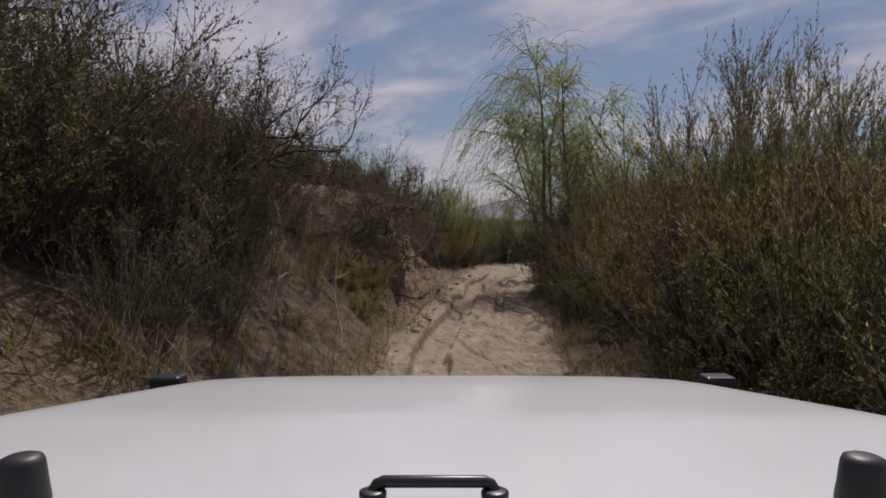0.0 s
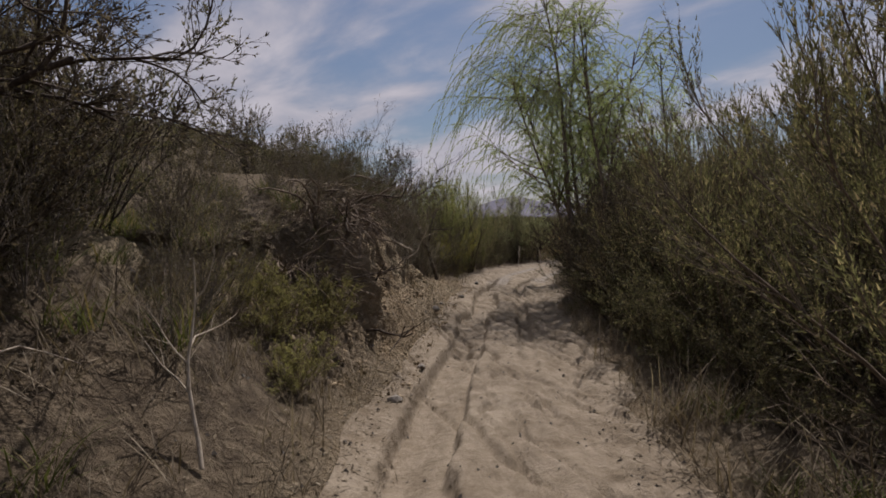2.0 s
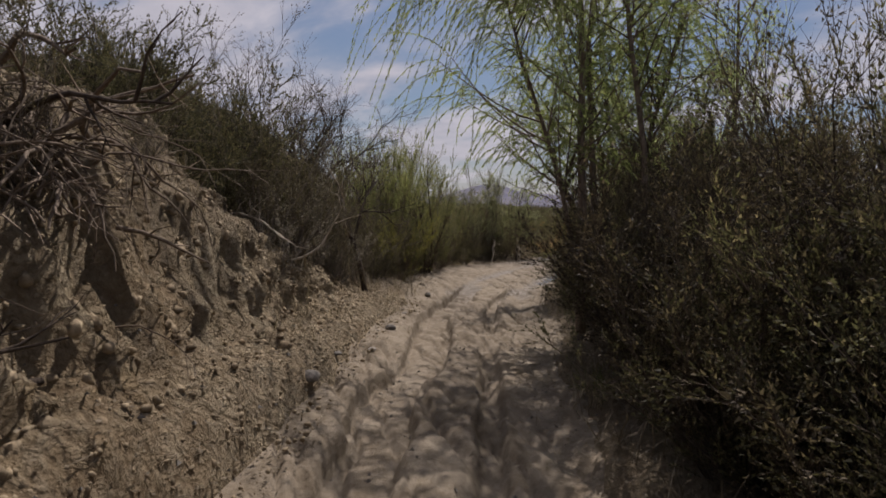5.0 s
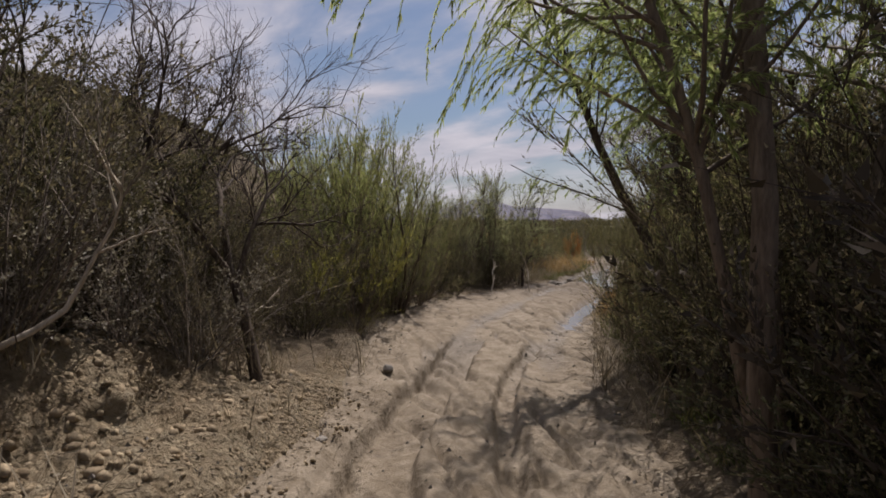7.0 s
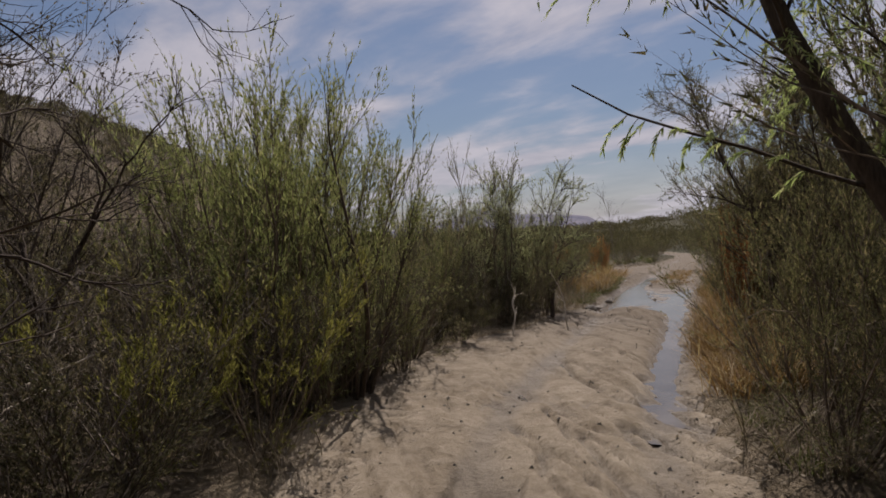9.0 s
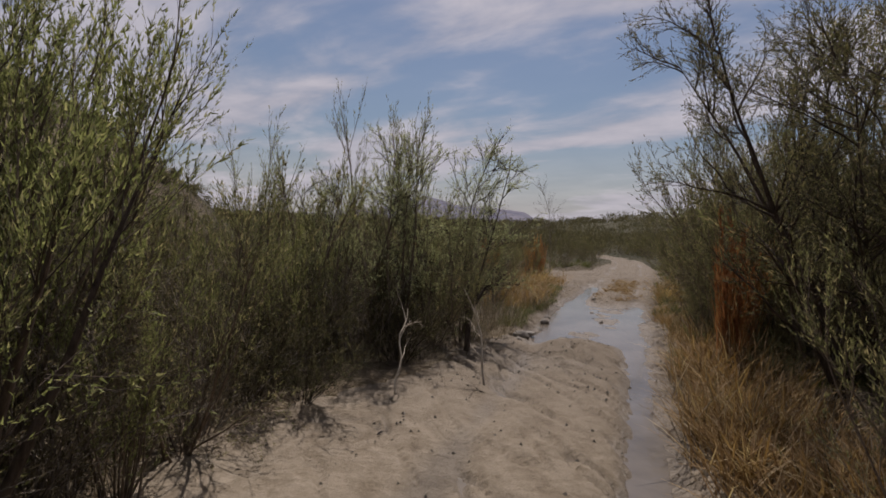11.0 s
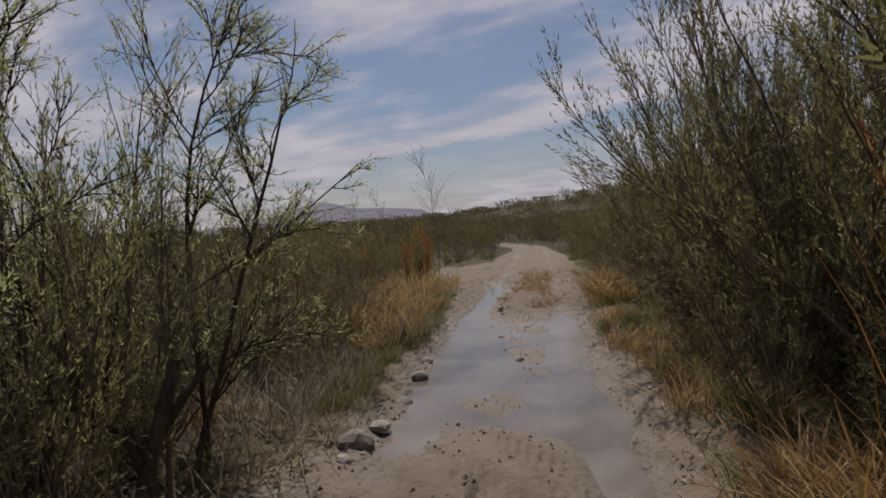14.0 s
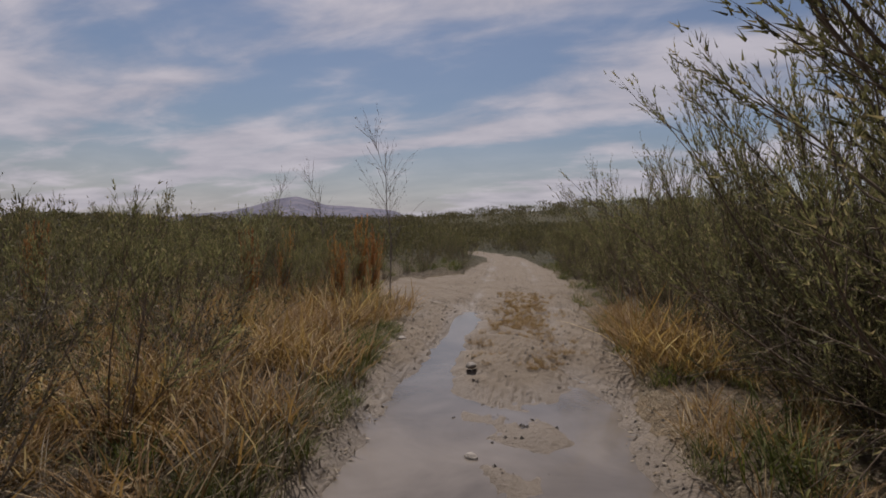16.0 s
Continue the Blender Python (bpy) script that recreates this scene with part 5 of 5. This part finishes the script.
def pipe(points, radius, n=12):
    points = np.array(points, float)
    t = np.gradient(points, axis=0)
    t /= np.linalg.norm(t, axis=1)[:, None]
    side = np.cross(t, (0, 1, 0))
    side /= np.linalg.norm(side, axis=1)[:, None]
    up = np.cross(side, t)
    verts, faces = [], []
    for p, s, u in zip(points, side, up):
        verts += [tuple(p + radius * (math.cos(a) * s + math.sin(a) * u)) for a in np.arange(n) * 2 * math.pi / n]
    for j in range(len(points) - 1):
        faces += [(j * n + k, j * n + (k + 1) % n, (j + 1) * n + (k + 1) % n, (j + 1) * n + k) for k in range(n)]
    faces += [tuple(range(n))[::-1], tuple(range((len(points) - 1) * n, len(points) * n))]
    return verts, faces


def build_vehicle():
    """Built round the driver's eye: x right, y ahead, z up from it; then stood on the track."""
    car = tagged(new("off_road_vehicle"), "white open off-road vehicle with black rubber bump stops on its bonnet", "car")
    # bonnet: a gently crowned panel with rounded shoulders
    rows, across = np.linspace(0.30, 1.47, 26), np.linspace(-1, 1, 41)
    half = np.interp(rows, [0.30, 0.62, 0.96, 1.25, 1.42, 1.47], [0.92, 0.885, 0.80, 0.655, 0.57, 0.54])
    top = np.interp(rows, [0.30, 0.65, 0.96, 1.30, 1.42, 1.47], [-0.302, -0.293, -0.284, -0.309, -0.3225, -0.331])
    verts, faces = [], []
    for y, h, z in zip(rows, half, top):
        for u in across:
            verts.append((u * h, y - 0.02 * abs(u) ** 6 * (y > 1.4), z + 0.003 * (1 - u * u) - 0.008 * (max(abs(u) - 0.955, 0) / 0.045) ** 2))
    n = len(across)
    for j in range(len(rows) - 1):
        faces += [(j * n + k, j * n + k + 1, (j + 1) * n + k + 1, (j + 1) * n + k) for k in range(n - 1)]
    # turned-down rim all round
    rim = [k for k in range(n)] + [j * n + n - 1 for j in range(1, len(rows))] + [(len(rows) - 1) * n + k for k in range(n - 2, -1, -1)] + [j * n for j in range(len(rows) - 2, 0, -1)]
    base = len(verts)
    verts += [(verts[i][0] * 1.004, verts[i][1] + (0.01 if verts[i][1] > 1.3 else 0), verts[i][2] - 0.07) for i in rim]
    m = len(rim)
    faces += [(rim[k], base + k, base + (k + 1) % m, rim[(k + 1) % m]) for k in range(m)]
    bonnet = part("bonnet", verts, faces, PAINT, car, "smooth white painted bonnet")
    for side in (-1, 1):
        x = 0.479 * side
        v, f = lathe([(0.029, 0), (0.029, 0.004), (0.0265, 0.02), (0.023, 0.047), (0.0205, 0.053), (0.014, 0.056), (0.007, 0.057)], 28, "z", (x, 0.645, -0.290))
        part("bump_stop", v, f, RUBBER, bonnet, "black rubber bump stop")
    arch = [(-0.083, 0, 0), (-0.083, 0.004, 0.012), (-0.078, 0.006, 0.020), (-0.070, 0.006, 0.024), (0.070, 0.006, 0.024), (0.078, 0.006, 0.020), (0.083, 0.004, 0.012), (0.083, 0, 0)]
    v, f = pipe([(x * 0.85 - 0.0105, 0.655 + y, -0.290 + z * 0.79) for x, y, z in arch], 0.0072)
    part("grab_handle", v, f, BLACK_STEEL, bonnet, "black steel grab handle")
    for x in (-0.083, 0.083):
        v, f = lathe([(0.016, 0), (0.016, 0.006), (0.012, 0.008)], 20, "z", (x * 0.85 - 0.0105, 0.655, -0.286))
        part("handle_foot", v, f, BLACK_STEEL, bonnet)
    # body below the bonnet, open behind
    part("front_body", *box(-0.60, 0.60, -0.05, 1.40, -1.05, -0.37), PAINT, car, "", False, 0.03)
    part("grille", *box(-0.50, 0.50, 1.40, 1.45, -0.80, -0.40), PAINT, car, "", False, 0.015)
    for k in range(7):
        part("grille_slot", *box(-0.27 + k * 0.09 - 0.022, -0.27 + k * 0.09 + 0.022, 1.449, 1.458, -0.72, -0.47), BLACK_STEEL, car, "", False, 0.004)
    for side in (-1, 1):
        v, f = lathe([(0.10, 0), (0.10, 0.02), (0.085, 0.035), (0.04, 0.045)], 24, "z", (0, 0, 0))
        v = [(0.395 * side + p[0], 1.45 + p[2], -0.56 + p[1]) for p in v]
        part("headlight", v, f, LAMP_CLEAR, car, "round clear headlight")
        v, f = box(0.60 * side - 0.0 if side > 0 else -0.90, 0.90 if side > 0 else -0.60, 0.55, 1.62, -0.62, -0.52)
        part("wing", v, f, BLACK_STEEL, car, "black wheel-arch wing", False, 0.03)
        v, f = box(0.70 if side > 0 else -0.78, 0.78 if side > 0 else -0.70, 1.50, 1.56, -0.52, -0.340)
        part("side_lamp", v, f, BLACK_STEEL, car, "small dark lamp on the wing", False, 0.008)
        for y in (1.10, -1.35):
            v, f = lathe([(0.20, -0.13), (0.385, -0.13), (0.405, -0.10), (0.405, 0.10), (0.385, 0.13), (0.20, 0.13)], 36, "x", (0.78 * side, y, -1.31))
            tyre = part("wheel", v, f, RUBBER, car, "black off-road tyre")
            v, f = lathe([(0.205, -0.12), (0.205, 0.10), (0.12, 0.125), (0.05, 0.132)], 28, "x", (0.78 * side, y, -1.31))
            part("rim", v, f, RIM_METAL, tyre, "grey metal rim")
    part("front_bumper", *box(-0.80, 0.80, 1.50, 1.64, -1.02, -0.86), BLACK_STEEL, car, "", False, 0.02)
    part("floor_pan", *box(-0.66, 0.66, -2.1, -0.05, -1.05, -0.98), PAINT, car, "", False, 0.01)
    for side in (-1, 1):
        part("side_panel", *box(0.62 if side > 0 else -0.70, 0.70 if side > 0 else -0.62, -2.1, -0.05, -1.05, -0.52), PAINT, car, "", False, 0.02)
    part("tail_panel", *box(-0.62, 0.62, -2.16, -2.10, -1.05, -0.52), PAINT, car, "", False, 0.02)
    part("axle", *box(-0.75, 0.75, 1.05, 1.15, -1.36, -1.26), BLACK_STEEL, car, "", False, 0.02)
    part("axle", *box(-0.75, 0.75, -1.40, -1.30, -1.36, -1.26), BLACK_STEEL, car, "", False, 0.02)
    eye, target, roll = PATH[0][1:]
    car.matrix_basis = look(eye, target, roll) @ pose(0, 0, 0, -90, 0, 0)


build_vehicle()

# ---- stones, fallen wood ----


def stone(seed, size):
    r = np.random.RandomState(seed)
    bm = bmesh.new()
    bmesh.ops.create_icosphere(bm, subdivisions=2, radius=size)
    squash = (r.uniform(0.8, 1.2), r.uniform(0.7, 1.0), r.uniform(0.45, 0.7))
    for v in bm.verts:
        k = 1 + 0.22 * noise.noise(v.co / size * 1.3 + Vector((seed * 3.1, 0, 0))) + 0.10 * noise.noise(v.co / size * 3.5 + Vector((0, seed * 1.7, 0)))
        v.co = Vector((v.co.x * squash[0], v.co.y * squash[1], v.co.z * squash[2])) * k
    me = bpy.data.meshes.new("stone")
    bm.to_mesh(me)
    bm.free()
    me.materials.append(STONE)
    return me


STONES = [stone(k, 0.10) for k in range(5)]


def lay_stone(x, y, size, seed):
    ob = tagged(new("stone", STONES[seed % 5]), "rough grey-brown stone lying on the track", "stone", "stones on the track")
    d = float(off_road(x, y))
    z = float(road_z(np.array(d), np.array(y))) if abs(d) < 1.15 else float(ground_z(x, y))
    ob.matrix_basis = pose(x, y, z + 0.15 * size * 0.1, 0, 0, seed * 53.0) @ Matrix.Scale(size, 4)


for n, (x, y, size) in enumerate([(5.6, 31.6, 1.5), (5.85, 31.9, 1.0), (5.45, 31.3, 0.8), (7.6, 33.0, 0.9), (7.9, 33.5, 0.6), (7.1, 32.6, 0.5), (6.2, 32.6, 1.3), (6.6, 33.3, 1.0), (6.9, 34.0, 0.8),
                                  (8.3, 34.9, 0.5), (9.2, 36.9, 0.6), (9.9, 38.0, 0.5), (10.9, 39.5, 0.6), (8.9, 38.4, 0.7), (-0.4, 9.3, 0.7), (-0.2, 10.6, 0.5), (0.3, 16.0, 0.6), (0.45, 17.1, 0.8), (0.6, 18.4, 0.5), (1.0, 20.5, 0.7), (-0.1, 14.3, 0.9), (0.0, 15.2, 0.5)]):
    lay_stone(x, y, size, n)


def build_clods():
    """Clods and pebbles strewn over the track and the foot of the bank."""
    r = np.random.RandomState(91)
    n = 6000
    y = np.where(np.arange(n) % 3 > 0, r.uniform(4, 46, n), r.uniform(28, 42, n))
    d = np.where(y < 22, r.uniform(-1.9, 1.25, n), r.uniform(-1.6, 1.4, n))
    slope = np.interp(y, _fine_y, _slope)
    k = np.sqrt(1 + slope**2)
    x, y2 = road_x(y) + d / k, y - d * slope / k
    z = np.maximum(road_z(d, y), ground_z(x, y2) - 0.45 * (abs(d) < 1.1))
    s = 0.006 + 0.020 * r.rand(n) ** 3.5
    a = r.uniform(0, 6.28, n)
    verts = np.zeros((n, 4, 3))
    for i, (dx, dy, dz) in enumerate(((1, 0, 0), (-0.5, 0.87, 0), (-0.5, -0.87, 0), (0.1, 0.1, 1.0))):
        verts[:, i, 0] = x + s * (dx * np.cos(a) - dy * np.sin(a)) * r.uniform(0.8, 1.3, n)
        verts[:, i, 1] = y2 + s * (dx * np.sin(a) + dy * np.cos(a))
        verts[:, i, 2] = z - 0.003 + s * dz
    faces = (np.array([[0, 1, 3], [1, 2, 3], [2, 0, 3]])[None] + 4 * np.arange(n)[:, None, None]).reshape(-1, 3)
    mesh_thing("clods", verts.reshape(-1, 3).tolist(), faces.tolist(), STONE, "small clods and pebbles strewn over the track", "pebbles", kind="stuff")


build_clods()


def build_bank_clods():
    """Lumps of dry earth that stand out of the cut bank and lie at its foot."""
    r = np.random.RandomState(92)
    ball = bmesh.new()
    bmesh.ops.create_icosphere(ball, subdivisions=1, radius=1.0)
    corners = np.array([v.co[:] for v in ball.verts])
    sides = [tuple(v.index for v in f.verts) for f in ball.faces]
    ball.free()
    n = 9000
    y = r.uniform(9.0, 19.5, n)
    left = np.where(np.arange(n) % 9 > 0, r.uniform(0.05, 1.8, n), r.uniform(-0.25, 0.3, n))
    d = -half_width(y, -1) - left
    slope = np.interp(y, _fine_y, _slope)
    k = np.sqrt(1 + slope**2)
    x, y2 = road_x(y) + d / k, y - d * slope / k
    z = ground_z(x, y2)
    shift = bank_lump(y2, z, left)
    s = np.where(left > 0.3, 0.008 + 0.036 * r.rand(n) ** 4, 0.006 + 0.018 * r.rand(n) ** 4)
    p = corners[None] * (s[:, None, None] * r.uniform(0.5, 1.35, (n, len(corners), 1))) * r.uniform(0.5, 1.4, (n, 1, 3))
    p = p + np.stack([x + shift - 0.1 * s, y2, z + 0.35 * shift - 0.15 * s], -1)[:, None]
    verts = p.reshape(-1, 3).tolist()
    faces = (np.array(sides)[None] + len(corners) * np.arange(n)[:, None, None]).reshape(-1, 3).tolist()
    mesh_thing("bank_clods", verts, faces, CLOD, "lumps of dry tan earth on the cut bank", "earth clods", kind="stuff", smooth=True)


build_bank_clods()


def fallen_branch(seed, long, radius, x, y, turn, lift, material, label, forks=4):
    g = Grower(seed)
    main = g.run((0, 0, 0.03), g.way(1.45 - lift, 0.0), long, 8, 0.13, (0, 0, -0.01))
    g.limb(main, radius, radius * 0.25, 6)
    for _ in range(forks):
        p, w = g.along(main, g.rng.uniform(0.25, 0.95))
        side = g.run(p, g.aside(w, g.rng.uniform(0.4, 0.9)), long * g.rng.uniform(0.2, 0.45), 4, 0.2)
        g.limb(side, radius * 0.45, radius * 0.12, 4)
        for _ in range(2):
            q, v = g.along(side, g.rng.uniform(0.3, 0.9))
            g.limb(g.run(q, g.aside(v, 0.6), long * 0.12, 2, 0.2), radius * 0.18, radius * 0.06, 3)
    wood, _ = g.meshes("fallen_branch", "", material, None)
    ob = tagged(new("fallen_branch", wood), label, "branch", "fallen branches beside the track")
    ob.matrix_basis = stand(x, y, turn)


for n, (x, y, long, radius, turn, lift, pale) in enumerate([
        (-0.9, 11.0, 1.0, 0.022, 320, -0.05, 0), (-1.2, 11.5, 1.2, 0.026, 300, 0.0, 0), (-0.85, 11.9, 1.0, 0.02, 280, -0.1, 0), (-1.3, 12.3, 1.1, 0.022, 330, 0.05, 0), (-1.5, 11.0, 1.2, 0.02, 350, 0.1, 0),
        (-1.9, 16.6, 1.5, 0.025, 330, 0.1, 1), (-0.9, 17.0, 1.3, 0.022, 10, 0.25, 1), (-1.6, 21.0, 1.8, 0.028, 20, 0.35, 1), (-0.7, 20.4, 1.2, 0.02, 60, 0.5, 1), (-2.0, 22.3, 1.5, 0.02, 350, 0.3, 1),
        (-1.2, 6.9, 1.2, 0.015, 120, 0.8, 1), (-1.8, 5.8, 1.4, 0.016, 70, 0.9, 1), (4.2, 28.3, 1.2, 0.016, 100, 1.0, 1), (3.2, 28.0, 1.1, 0.016, 80, 0.8, 1), (4.6, 17.0, 1.6, 0.03, 200, 0.2, 0)]):
    fallen_branch(500 + n, long, radius, x, y, turn, lift, BARK_PALE if pale else BARK_DARK, "bleached fallen branch among dry stalks" if pale else "dark dead branch sprawling over the bank")


def build_ledge():
    """A crust of earth that juts out over the undercut bank."""
    r = np.random.RandomState(71)
    rings = []
    n = 90
    for k in range(n):
        u = k / (n - 1)
        y = 8.3 + 2.9 * u
        half = float(half_width(np.array(y), -1))
        out = half + 1.62 - 0.18 * rough_noise(u * 6, 0.0, 1.0, 4, 9) + 0.03 * r.normal() + 0.6 * abs(2 * u - 1) ** 5
        thick = 0.06 + 0.03 * rough_noise(u * 9, 3.0, 1.0, 3, 5)
        ring = []
        for back, drop in ((0.75, -0.3), (0.55, -0.02), (0.25, 0.015), (0.06, 0.01), (0.0, -0.4 * thick), (0.05, -thick), (0.5, -thick - 0.06)):
            x, y2 = beside(-(out + back), y)
            inner, iy = beside(-(half + 2.25), y)
            ring.append((x, y2, float(ground_z(inner, iy)) + drop + 0.02 * r.normal()))
        rings.append(ring)
    m = len(rings[0])
    verts = [p for ring in rings for p in ring]
    faces = [(k * m + i, k * m + (i + 1) % m, (k + 1) * m + (i + 1) % m, (k + 1) * m + i) for k in range(n - 1) for i in range(m)]
    faces += [tuple(range(m))[::-1], tuple(range((n - 1) * m, n * m))]
    mesh_thing("earth_ledge", verts, faces, EARTH, "crust of dry earth jutting over the undercut bank", "earth ledge")


build_ledge()


def build_roots():
    """Dead roots that hang out of the bank's corner."""
    top = tagged(new("root_tangle"), "tangle of dead dark roots hanging out of the bank", "roots")
    r = np.random.RandomState(570)
    for k in range(150):
        g = Grower(5700 + k)
        y = r.uniform(10.3, 12.7)
        x = -1.75 + 0.32 * (y - 10.9) + r.normal(0, 0.14)
        start = (x, y, float(ground_z(x, y)) + r.uniform(0.02, 0.18))
        thick = r.uniform(0.006, 0.024) if r.rand() < 0.6 else 0.006
        root = g.run(start, g.way(r.uniform(1.0, 1.9), r.uniform(-1.6, 0.5)), r.uniform(0.5, 1.25), 8, 0.24, (0.03, -0.02, -0.12))
        for p in root:
            p[2] = max(p[2], float(ground_z(p[0], p[1])) + 0.02)
        g.limb(root, thick, thick * 0.3, 5)
        for _ in range(3):
            p, w = g.along(root, r.uniform(0.3, 0.9))
            g.limb(g.run(p, g.aside(w, r.uniform(0.4, 1.0)), r.uniform(0.15, 0.4), 3, 0.25), thick * 0.4, 0.002, 3)
        wood, _ = g.meshes("root", "", BARK_BROWN, None)
        new("root", wood).parent = top


build_roots()


def build_snag():
    g = Grower(560)
    main = g.run((0, 0, -0.1), g.way(0.35, 0.5), 1.1, 6, 0.16)
    g.limb(main, 0.05, 0.03, 7)
    g.limb(g.run(main[4], g.way(0.9, 0.8), 0.4, 3, 0.12), 0.032, 0.02, 6)
    g.limb(g.run(main[3], g.way(0.5, 3.6), 0.3, 3, 0.12), 0.026, 0.014, 6)
    wood, _ = g.meshes("charred_snag", "", BARK_DARK, None)
    tagged(new("charred_snag", wood), "short blackened snag among the willows", "dead tree").matrix_basis = stand(4.35, 30.2)


build_snag()
